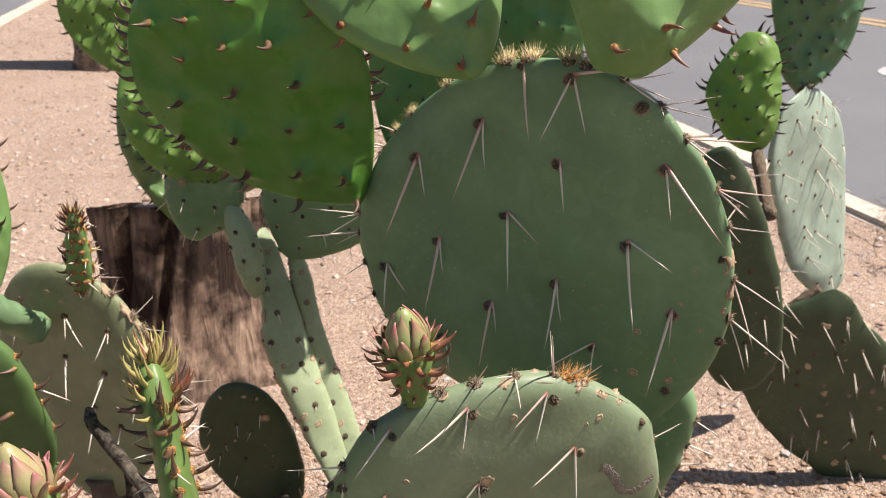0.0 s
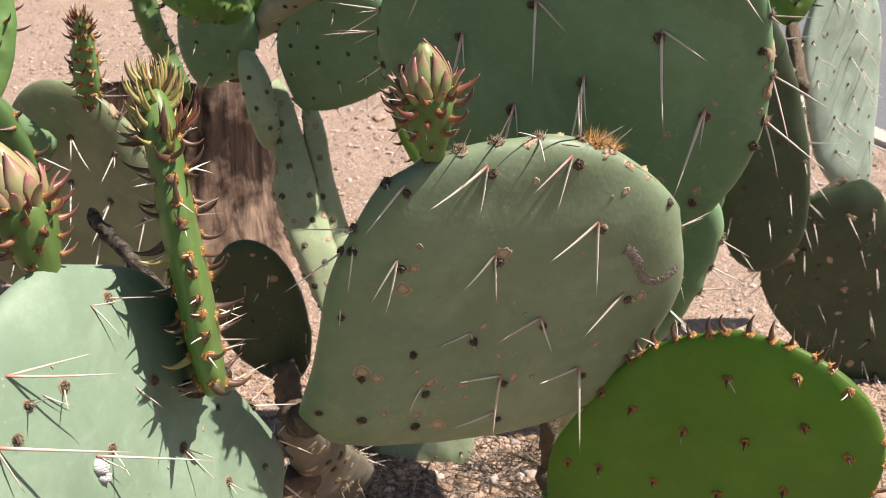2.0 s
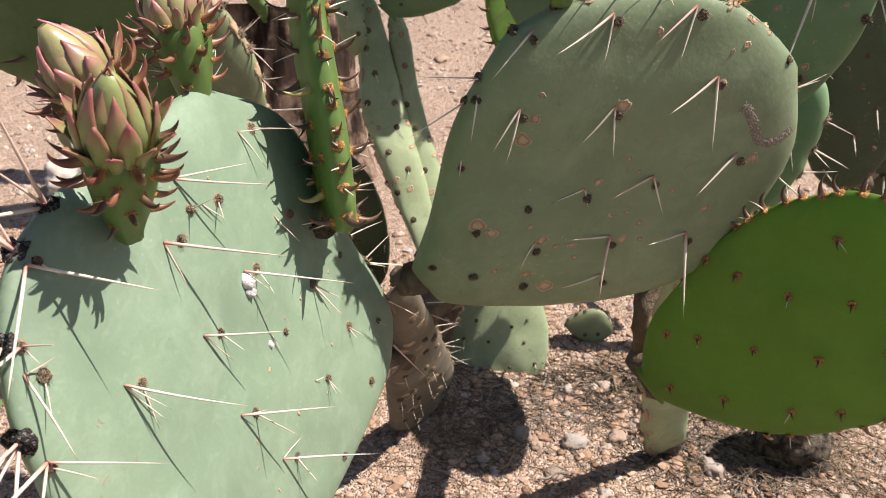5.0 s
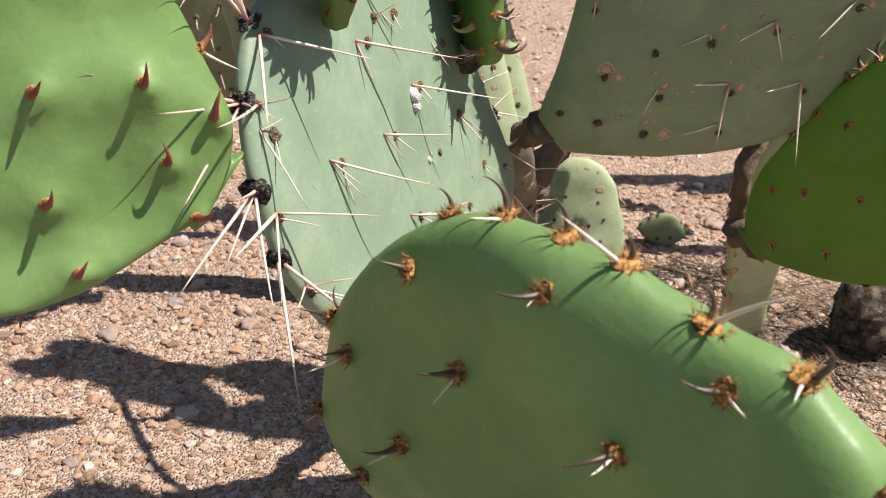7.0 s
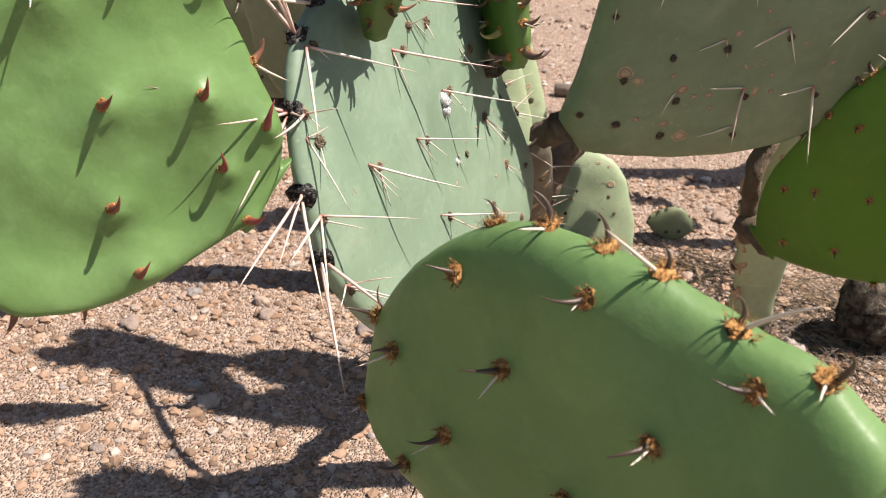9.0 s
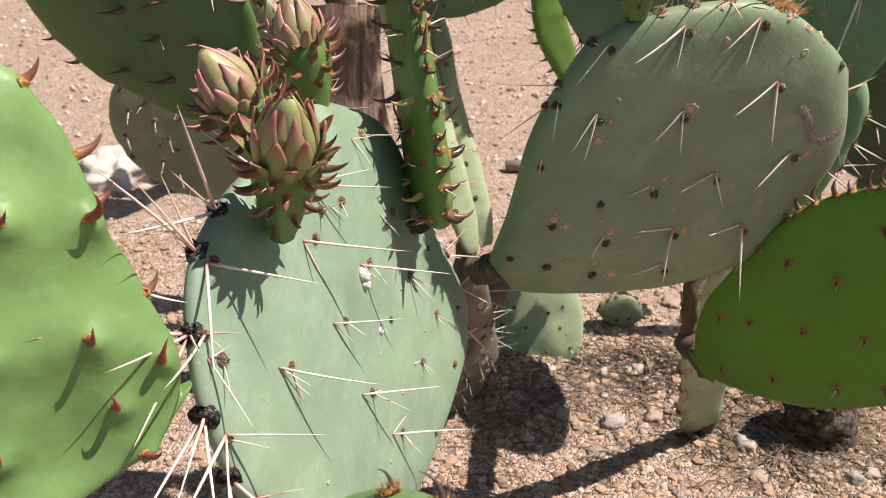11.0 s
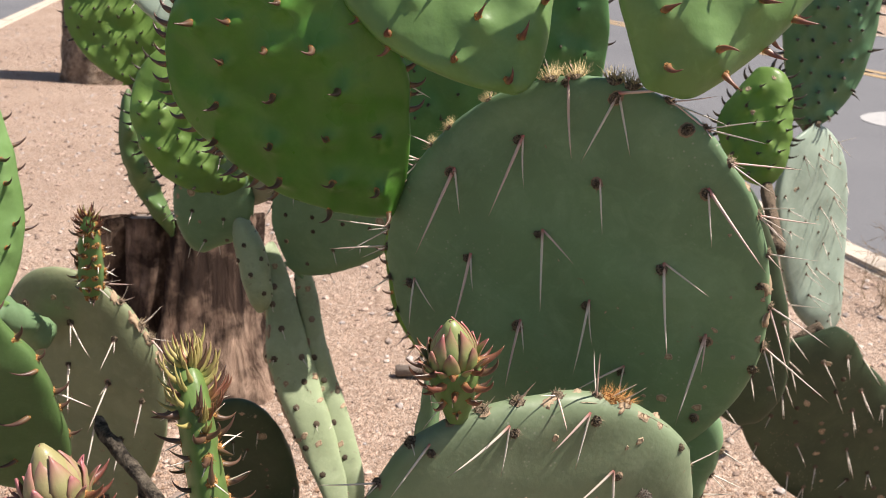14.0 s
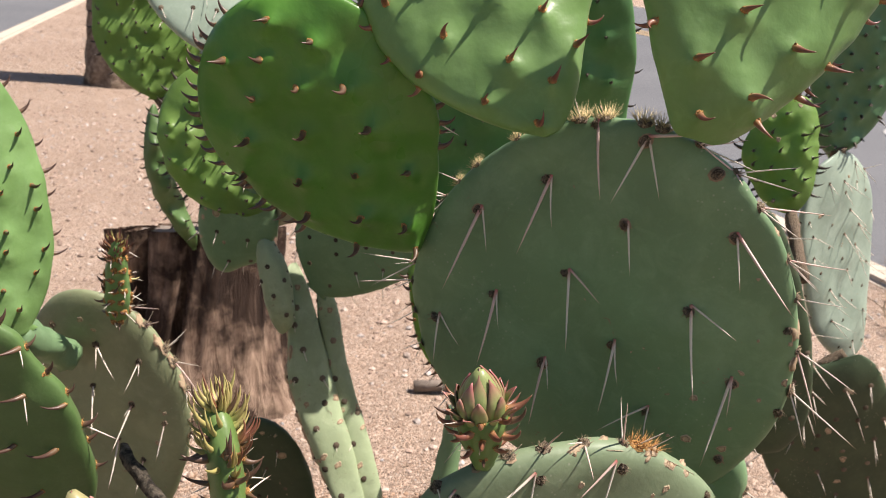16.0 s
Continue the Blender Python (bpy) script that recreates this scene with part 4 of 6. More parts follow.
# ---- main prickly pear ----
main = thing("prickly_pear", (0.03, 0.80, 0.0), "large grey-green prickly pear with flower buds on gravel", "cactus")
A = Pad(main, (0.1784, 0.6617, 0.4194), (0.057, 0.6666, 0.6736), (-0.285, -0.951, -0.118), 0.1315, 0.532, 0.66, 2.073, 0.0155, 0.0003,
          at=[-7, 250, -59, 245, 60, 255, 31, 208, 92, 180, -18, 187, -73, 184, 50, 140, -6, 129, -59, 126, -124, 177, 60, 83, -106, 113, -1, 75, 34, 274, 94, 222, 104, 111, 34, 28, 84, 54], mat=SKIN_OLD, thick=0.011, label="broad dark grey-green pad with long white spines")
A.old_areoles(count=(0, 0), size=0.0033)
A.spines_to([-3, 252, -37, 214, 31, -3, 252, -14, 223, 22, -55, 247, -95, 205, 34, -55, 247, -60, 218, 21, 63, 257, 31, 228, 27, 63, 257, 60, 221, 24, 63, 257, 108, 250, 29, 34, 210, 26, 178, 23, 94, 183, 112, 130, 33, 94, 183, 87, 151, 23, -14, 189, -31, 140, 31, -14, 189, 2, 164, 22, -69, 187, -94, 143, 31, -69, 187, -77, 163, 19, 53, 144, 36, 88, 34])
A.spines_to([53, 144, 76, 119, 23, -2, 133, -25, 89, 30, -2, 133, -12, 105, 22, -55, 130, -79, 92, 28, -55, 130, -57, 108, 18, -119, 180, -133, 151, 23, -119, 180, -111, 155, 20, 62, 88, 28, 41, 34, 62, 88, 53, 65, 19, -101, 117, -105, 87, 21, 3, 79, -35, 77, 25, 3, 79, -10, 59, 19, 37, 276, 23, 233, 28])
A.fine = 0.7
A.rim_areoles(0.20, 0.90, 1, 7, 0.046, (2, 4), size=0.0034, pink=0.5, out=0.8, fall=0.55)
A.rim_areoles(0.28, 0.93, -1, 9, 0.036, (1, 3), size=0.0024, pink=0.2)
A.rim_areoles(0.88, 0.998, 1, 4, 0.03, (0, 1), 0.0048, tuft=0.9, straw_=True)
A.rim_areoles(0.88, 0.998, -1, 4, 0.03, (0, 1), 0.0032, tuft=0.9, straw_=True)

B = Pad(main, (-0.0422, 0.5286, 0.3466), (0.1641, 0.5524, 0.4892), (0.247, -0.948, -0.199), 0.1006, 0.596, 0.749, 2.02, 0.0049, -0.0029,
          at=[-87, 178, -103, 136, -64, 217, -69, 109, -40, 154, -22, 210, 32, 201, 16, 152, -1, 115, -16, 83, -19, 50, 15, 72, 41, 112, 71, 153, 36, 52, 66, 94, -60, 65, -10, 14, 9, 31, -90, 93, -9, 248], mat=SKIN_SCARRED, thick=0.0145, left=[10, 14, 24, 43, 71, 94, 110, 108, 95, 79, 56, 25, 2], right=[21, 26, 37, 53, 72, 90, 102, 100, 86, 69, 47, 14, 2], label="grey-green pad with corky tan scars and white spines")
B.old_areoles(count=(0, 0), size=0.0027)
B.spines_to([-92, 178, -94, 139, 26, -92, 178, -73, 160, 20, -108, 138, -103, 106, 22, -70, 217, -70, 188, 21, -70, 217, -51, 193, 21, -75, 111, -65, 85, 21, -75, 111, -52, 89, 22, -46, 155, -37, 128, 21, -46, 155, -20, 138, 22, -28, 210, -26, 174, 24, -28, 210, 7, 187, 27, 25, 201, 32, 166, 24, 9, 154, 3, 126, 21, 9, 154, 36, 146, 21, -8, 117, -11, 96, 17])
B.spines_to([-8, 117, 6, 112, 15, 8, 75, 17, 56, 17, 34, 114, 14, 92, 21, 34, 114, 62, 85, 26, 63, 154, 47, 127, 22, 63, 154, 106, 125, 32, 58, 96, 48, 69, 21, -65, 68, -57, 61, 13, -95, 96, -76, 79, 19])
B.fine = 0.75
B.rim_areoles(0.3, 0.93, -1, 8, 0.034, (1, 2), 0.0036, 0.2)
B.rim_areoles(0.75, 0.99, 1, 4, 0.034, (1, 2), 0.0036, 0.2)
B.rim_areoles(0.90, 0.94, -1, 2, 0.02, (0, 1), 0.004, 0.2, tuft=1.0)

trail(B, [(0.132, 0.548, 0.470), (0.136, 0.549, 0.468), (0.141, 0.552, 0.460), (0.144, 0.555, 0.452), (0.148, 0.557, 0.447), (0.154, 0.559, 0.446), (0.160, 0.560, 0.448), (0.168, 0.561, 0.454)], 0.0034)
scars(B, [-44, 159, 3.5, -57, 103, 3.7, -75, 125, 1.5, -65, 115, 2.1, 35, 208, 2.7, -7, 125, 2.0, -23, 53, 4.1, -14, 57, 2.9, 9, 79, 3.0, 19, 83, 1.7, 24, 92, 2.2, 41, 119, 3.0, -4, 78, 1.7, 28, 58, 3.2, 13, 44, 1.9, 9, 30, 2.6, 44, 63, 4.8, 34, 89, 1.5, 36, 133, 1.5, 48, 128, 1.8, -10, 147, 1.4, 1, 148, 1.2, -11, 167, 1.0, 26, 159, 1.4, -16, 193, 1.0, -34, 231, 1.9, 52, 170, 2.2, -70, 194, 1.8, -36, 223, 1.1, -80, 219, 2.6], 3)
scars(B, [-44, 242, 4.2, -30, 247, 3.3], 5)
scars(A, [5, 121, 0.8, 34, 79, 2.0, 19, 49, 2.7, 68, 89, 1.9, 85, 109, 0.8, 97, 150, 0.9, 49, 50, 1.3, 73, 67, 1.3, 92, 74, 2.3, 39, 36, 2.4, 8, 54, 1.0, -12, 165, 0.7, 91, 56, 1.4, 103, 101, 1.4], 4)
for i, (s, side, size) in enumerate(((0.80, -1, 0.006), (0.86, -1, 0.005), (0.93, -1, 0.007), (0.975, -1, 0.006), (0.985, 1, 0.007), (0.9, 1, 0.005))):
    scab(B, s, side, size, i)
for i, (s, side, size) in enumerate(((0.30, 1, 0.007), (0.38, 1, 0.009), (0.62, 1, 0.005), (0.96, -1, 0.006))):
    scab(A, s, side, size, 10 + i)

C = Pad(main, (-0.0979, 0.3404, 0.2757), (-0.1311, 0.4375, 0.4845), (0.952, -0.19, 0.24), 0.1593, 0.451, 0.674, 1.621, -0.0199, -0.0079,
          at=[14, 216, -44, 174, -24, 179, -51, 161, 40, 174, 5, 147, 101, 152, 61, 137, -27, 119, 32, 114, 105, 110, 146, 110, -79, 104, 74, 84, 129, 75, -4, 79, 33, 50, 89, 38, -126, 114, -102, 50, -125, 154, -139, 125, -129, 81], mat=SKIN_PALE, thick=0.011, left=[4, 16, 45, 86, 114, 130, 138, 135, 114, 76, 46, 26, 10], right=[48, 60, 82, 114, 148, 176, 178, 145, 112, 90, 72, 52, 24], label="pale bluish green sunlit pad with long spines")
C.fine = 0.72
C.old_areoles(count=(0, 0), size=0.0024)
C.spines_to([1, 213, 10, 213, 20, 1, 213, 15, 197, 17, -36, 177, -22, 169, 15, -62, 160, -29, 150, 52, -62, 160, -53, 140, 16, 26, 173, 42, 159, 16, -7, 146, 26, 137, 53, -7, 146, 11, 135, 17, -39, 119, -15, 117, 40, -39, 119, -24, 106, 16, 19, 114, 23, 105, 12, -89, 105, -62, 89, 49, -89, 105, -70, 92, 17, -89, 105, -75, 87, 17, -16, 80, 14, 79, 48])
C.spines_to([-16, 80, -6, 80, 21, 19, 52, 52, 50, 50, 19, 52, 32, 61, 14, 59, 85, 63, 86, 14, -134, 115, -125, 119, 12, -134, 115, -124, 83, 21, -111, 52, -99, 56, 25, -111, 52, -94, 43, 33, -111, 52, -131, 44, 16, -134, 153, -106, 140, 47, -134, 153, -164, 109, 29, -147, 125, -183, 108, 24, -137, 83, -109, 80, 45, -137, 83, -193, 67, 31, -137, 83, -152, 50, 22])
C.spines_to([-54, 187, -26, 181, 44, -54, 187, -32, 193, 38])
odd_scars(C, 16, 0.0006, 0.0013, 55)
for x, y in C.at:
    p, n = C.front(x, y)
    for _ in range(random.randint(0, 2)):
        C.spine(p, spread(n * 0.7, C.down() * 0.6, 0.35), random.uniform(0.010, 0.026), 0.4)
C.rim_areoles(0.24, 0.86, -1, 6, 0.056, (2, 4), 0.0046, 0.7, wool=AREOLE_BLACK)
C.rim_areoles(0.35, 0.97, 1, 6, 0.04, (1, 3), 0.004, 0.4)

for x, y, r in ((-0.005, 0.141, 0.0042), (-0.002, 0.136, 0.0034), (0.017, 0.109, 0.002)):
    p, n = C.front(*C.inside(x, y))
    part("fluff", cushion(40, FLUFF, FLUFF, 14, 0.7), C.ob, Matrix.Translation(p) @ frame_of(n) @ Matrix.Scale(r, 4), "white woolly scale insect fluff")

D = Pad(main, (0.1184, 0.5987, 0.2392), (0.2663, 0.4986, 0.4032), (-0.446, -0.884, -0.137), 0.0765, 0.584, 0.633, 2.13, -0.0015, -0.003,
          at=[-67, 106, -50, 119, -25, 140, -5, 170, -43, 185, -28, 221, 0, 96, 21, 130, 32, 170, -1, 207, 25, 217, -22, 66, -9, 241, 4, 20, 26, 51, 50, 89, -34, 48, 61, 119], mat=SKIN_LIME, thick=0.008, bumps=0.0014, label="bright green young pad with small horn-like leaves")
D.young_areoles(colour="brown", long=0.0075, spine=0.35, spine_long=0.010, size=0.0030, aim=(0.5, -0.2, -0.8))
D.young_rim(0.3, 0.99, -1, 17, "brown", 0.0036, 0.0125, 0.6, 0.012)
D.young_rim(0.2, 0.985, 1, 13, "brown", 0.0032, 0.011, 0.4, 0.012)

E = Pad(main, (-0.0186, 0.6946, 0.5825), (-0.1362, 0.6571, 0.7391), (0.0, -0.975, -0.22), 0.0751, 0.591, 0.704, 2.105, 0.0061, 0.0017,
          at=[16, 184, 30, 159, -22, 179, -2, 167, 6, 141, 31, 126, -22, 150, 28, 96, -9, 115, -44, 130, 1, 73, 28, 54, -32, 90, -65, 110, -15, 46, -46, 65, -75, 87, -34, 27, 0, 4, 5, 24], mat=SKIN_DEEP, thick=0.010, lump=0.0036, bumps=0.0066, left=[9, 16, 27, 41, 56, 66, 72, 74, 69, 57, 40, 21, 3], right=[2, 7, 20, 34, 49, 63, 71, 71, 65, 55, 39, 20, 4], label="glossy deep green young pad with brown leaf horns")
E.young_areoles(colour="brown", long=0.0145, spine=0.0, size=0.0022, aim=(-0.9, -0.2, 0.5))
E.young_rim(0.25, 0.9995, -1, 21, "brown", 0.0022, 0.0130, 0.3, 0.013)
E.young_rim(0.25, 0.9995, 1, 19, "brown", 0.0022, 0.0130, 0.3, 0.013)

F = Pad(main, (0.0582, 0.6267, 0.6758), (-0.038, 0.715, 0.8709), (-0.03, -0.9, 0.4), 0.0754, 0.606, 0.713, 2.09, 0.0062, 0.002,
          at=[-63, 107, -31, 114, -38, 75, -1, 87, -59, 60, -7, 47, 21, 68, -29, 30, 12, 27, 33, 43, -4, 7, 54, 93, 34, 110, -71, 142], mat=SKIN_YOUNG, thick=0.012, lump=0.0036, bumps=0.0040, left=[2, 8, 25, 45, 63, 75, 79, 79, 71, 59, 39, 14, 2], right=[4, 12, 23, 35, 48, 63, 74, 76, 70, 55, 34, 12, 2], label="fresh green young pad with reddish leaf horns")
F.young_areoles(colour="red", long=0.0135, spine=0.0, size=0.0025, aim=(0.4, 0, 0.8))
F.young_areoles([F.inside(x, y) for x, y in ((-0.04, 0.155), (0.0, 0.145), (0.035, 0.14), (-0.01, 0.18), (0.03, 0.175), (0.06, 0.12))], colour="red", long=0.0135, spine=0.0, size=0.0025, aim=(0.4, 0, 0.8))
F.young_rim(0.2, 0.98, -1, 9, "red", 0.0026, 0.011, 0.3, 0.02)
F.young_rim(0.2, 0.98, 1, 9, "red", 0.0026, 0.011, 0.1)

H = Pad(main, (0.1457, 0.6113, 0.68), (0.1887, 0.64, 0.8701), (0.22, -0.96, 0.02), 0.0869, 0.614, 0.668, 2.097, -0.0022, 0.008,
          at=[-64, 55, -29, 42, -12, 73, 25, 63, 8, 30, 53, 60, -16, 14, 20, 19, 11, 115, 56, 108, 90, 105, 51, 40, -68, 83, 80, 163], mat=SKIN_YOUNG, thick=0.012, lump=0.0036, bumps=0.0040, left=[16, 21, 28, 39, 52, 66, 78, 88, 80, 61, 35, 11, 2], right=[4, 13, 23, 37, 51, 65, 75, 82, 87, 91, 61, 20, 2], label="fresh green young pad with reddish leaf horns")
H.young_areoles(colour="red", long=0.0135, spine=0.0, size=0.0025, aim=(1, 0.2, 0.15))
H.young_areoles([H.inside(x, y) for x, y in ((-0.04, 0.135), (0.0, 0.14), (0.045, 0.145), (-0.02, 0.17), (0.03, 0.175))], colour="red", long=0.0135, spine=0.0, size=0.0025, aim=(1, 0.2, 0.15))
H.young_rim(0.2, 0.98, -1, 9, "red", 0.0026, 0.011, 0.1)
H.young_rim(0.2, 0.98, 1, 9, "red", 0.0026, 0.011, 0.1)

Q = Pad(main, (-0.159, 0.2536, 0.4099), (-0.2658, 0.1905, 0.5158), (0.605, -0.784, 0.143), 0.0809, 0.643, 0.612, 2.176, 0.0073, 0.0109,
          at=[18, 115, 42, 95, 56, 70, 23, 20, -3, 76, 19, 48, 0, 25, -33, 53, -12, 5, -50, 30], mat=SKIN_YOUNG, thick=0.0085, lump=0.0036, bumps=0.0042, label="smooth light green young pad with crimson leaf horns")
Q.young_areoles(colour="crimson", long=0.0135, spine=0.15, size=0.0021, spine_long=0.01, aim=(0.05, 0, 1), lean=0.5)
Q.young_rim(0.15, 0.98, 1, 6, "red", 0.0030, 0.0125, 0.2)
Q.young_rim(0.15, 0.98, -1, 6, "red", 0.0026, 0.010, 0.2)

Y = Pad(main, (0.143, 0.6941, 0.3088), (0.2094, 0.6575, 0.4576), (-0.3, -0.949, -0.1), 0.0279, 0.614, 0.566, 2.177, -0.0068, -0.0032, mat=SKIN_OLD, thick=0.013, label="small dark pad seen on edge")
Y.rim_areoles(0.2, 0.95, 1, 5, 0.03, (1, 3))
X = Pad(main, (0.02, 0.9094, 0.3616), (-0.0312, 0.8793, 0.522), (0.507, -0.862, 0.0), 0.018, 0.548, 0.636, 2.086, 0.0103, 0.0006, mat=SKIN_FRESH, thick=0.006, label="narrow fresh green young pad")
X.young_rim(0.1, 0.99, -1, 10, "brown", 0.0024, 0.011, 0.5, 0.02)
X.young_rim(0.1, 0.99, 1, 8, "brown", 0.0024, 0.011, 0.3)
BR = Pad(main, (-0.090, 0.905, -0.03), (-0.062, 0.572, 0.318), (0.2, -0.75, 0.6), 0.03, 0.5, 0.4, 2.1, 0, 0, left=[22, 26, 31, 35, 34, 30, 27, 23, 18, 14, 12, 10, 6], right=[38, 44, 50, 52, 52, 46, 38, 32, 25, 18, 14, 10, 6], mat=SKIN_BROWN, thick=0.012, lump=0.004, label="old brown corky base pad")
TP = Pad(main, (0.190, 0.858, -0.015), (0.140, 0.682, 0.305), (0.301, -0.88, -0.3), 0.027, 0.5, 0.6, 2.1, 0, 0, left=[9, 15, 22, 25, 29, 28, 31, 28, 31, 28, 22, 12, 3], right=[8, 13, 17, 19, 21, 24, 25, 27, 27, 25, 20, 12, 3], mat=SKIN_BLEACHED, thick=0.008, lump=0.003, label="narrow pale shrivelled pad behind the bright green one", steps=40)
TP.rim_areoles(0.15, 0.95, -1, 6, 0.02, (0, 2))
odd_scars(TP, 10, 0.002, 0.005, 57, -0.8)
for i in range(7):
    scab(TP, 0.10 + 0.12 * i, -1, 0.016, 60 + i)
BR.fine = 0.5
BR.old_areoles(BR.lattice(0.034), long=0.018, count=(0, 1), size=0.0030)
odd_scars(BR, 16, 0.002, 0.006, 56)
BR.fine = 0.6
BR.rim_areoles(0.25, 0.99, 1, 8, 0.030, (1, 2))
BR.rim_areoles(0.7, 0.99, -1, 3, 0.028, (1, 2))
stem(main, [(-0.060, 0.57, 0.325), (-0.050, 0.54, 0.338), (-0.044, 0.530, 0.347)], [0.010, 0.009, 0.012], label="corky join between old pads")
stem(main, [(-0.075, 0.66, 0.21), (-0.115, 0.52, 0.25), (-0.115, 0.42, 0.27), (-0.10, 0.345, 0.285)], [0.013, 0.011, 0.010, 0.010], label="old corky stem")
stem(main, [(0.122, 0.672, 0.205), (0.116, 0.655, 0.24), (0.112, 0.645, 0.28), (0.13, 0.665, 0.33), (0.147, 0.69, 0.36)], [0.006, 0.007, 0.0075, 0.009, 0.013], label="scaly brown old stem")
stem(main, [(0.118, 0.66, 0.225), (0.126, 0.60, 0.237)], [0.011, 0.010], label="old corky stem")
stem(main, [(0.325, 0.865, -0.03), (0.315, 0.858, 0.03), (0.297, 0.846, 0.068), (0.285, 0.835, 0.085)], [0.042, 0.036, 0.030, 0.012], DEAD, "dead grey shredded stump of an old pad")
stem(main, [(0.185, 0.85, -0.01), (0.192, 0.845, 0.02), (0.196, 0.842, 0.04)], [0.013, 0.011, 0.006], DEAD, "ragged dark dried foot of the pale pad")
stem(main, [(0.14, 0.69, 0.40), (0.139, 0.674, 0.435)], [0.02, 0.02], SKIN_OLD, "thick join between two pads")
stem(main, [(0.00, 0.74, 0.30), (0.015, 0.749, 0.43)], [0.012, 0.008], SKIN_OLD, "thin join between two pads")
stem(main, [(-0.07, 0.68, 0.22), (0.00, 0.74, 0.31)], [0.014, 0.012], label="old corky stem")
flower_bud(main, (-0.136, 0.424, 0.486), (-0.149, 0.422, 0.548), 0.0140, TEPAL_PINK, 0.1, "pinkish closed flower bud on a green ovary", 3)
flower_bud(main, (-0.146, 0.378, 0.478), (-0.170, 0.355, 0.532), 0.0150, TEPAL_PINK, 0.1, "pinkish closed flower bud on a green ovary", 4)
flower_bud(main, (-0.129, 0.325, 0.463), (-0.114, 0.294, 0.532), 0.0140, TEPAL, 0.3, "green and crimson flower bud, about to open", 5)
flower_bud(main, (0.030, 0.508, 0.526), (0.0245, 0.498, 0.583), 0.0138, TEPAL, 0.1, "green flower bud with reddish tips", 6)
shoot(main, (-0.078, 0.465, 0.405), (-0.103, 0.485, 0.560), (0.90, 0.41, 0.15), 0.035, "tall narrow green shoot crowded with fleshy leaves", bend=-0.003, thick=0.0090, rows=8, cols=(-0.66, 0.1), long=0.0175, crown=90, tip_leaf="green", taper=1.8)
stem(main, [(-0.112, 0.474, 0.400), (-0.088, 0.468, 0.403), (-0.070, 0.462, 0.416)], [0.005, 0.0045, 0.005], DEAD, "short corky stem under the shoot")

# ---- prickly pear close to the lens ----
near = thing("prickly_pear", (0.09, 0.09, 0.0), "single young green pad with orange tufts in front", "cactus")
R = Pad(near, (0.0304, 0.1251, 0.2863), (-0.0868, 0.2132, 0.4095), (-0.607, -0.794, -0.009), 0.0893, 0.627, 0.59, 2.224, -0.0262, -0.0169,
          at=[28, 177, 72, 147, -23, 170, 25, 143, -21, 135, 65, 103, 100, 104, 20, 98, -56, 134, -67, 163, -32, 186, 81, 63, -56, 108], mat=SKIN_SAGE, thick=0.0155, bumps=0.0010, label="smooth green pad with orange glochid tufts and grey horns")
R.young_areoles(colour="grey", long=0.0145, spine=0.7, spine_long=0.012, size=0.0031, aim=(-0.9, -0.1, 0.15), lean=0.9, tuft=True)
R.young_rim(0.2, 0.985, 1, 8, "grey", 0.0036, 0.0155, 0.8, 0.024, aim=(-0.6, 0, 0.8), tuft=True)
R.young_rim(0.3, 0.985, -1, 7, "grey", 0.0028, 0.014, 0.4, 0.014)
stem(near, [(0.10, 0.09, -0.02), (0.085, 0.095, 0.15), (0.052, 0.108, 0.297)], [0.024, 0.022, 0.016], SKIN_SAGE, "lower pad that carries it")

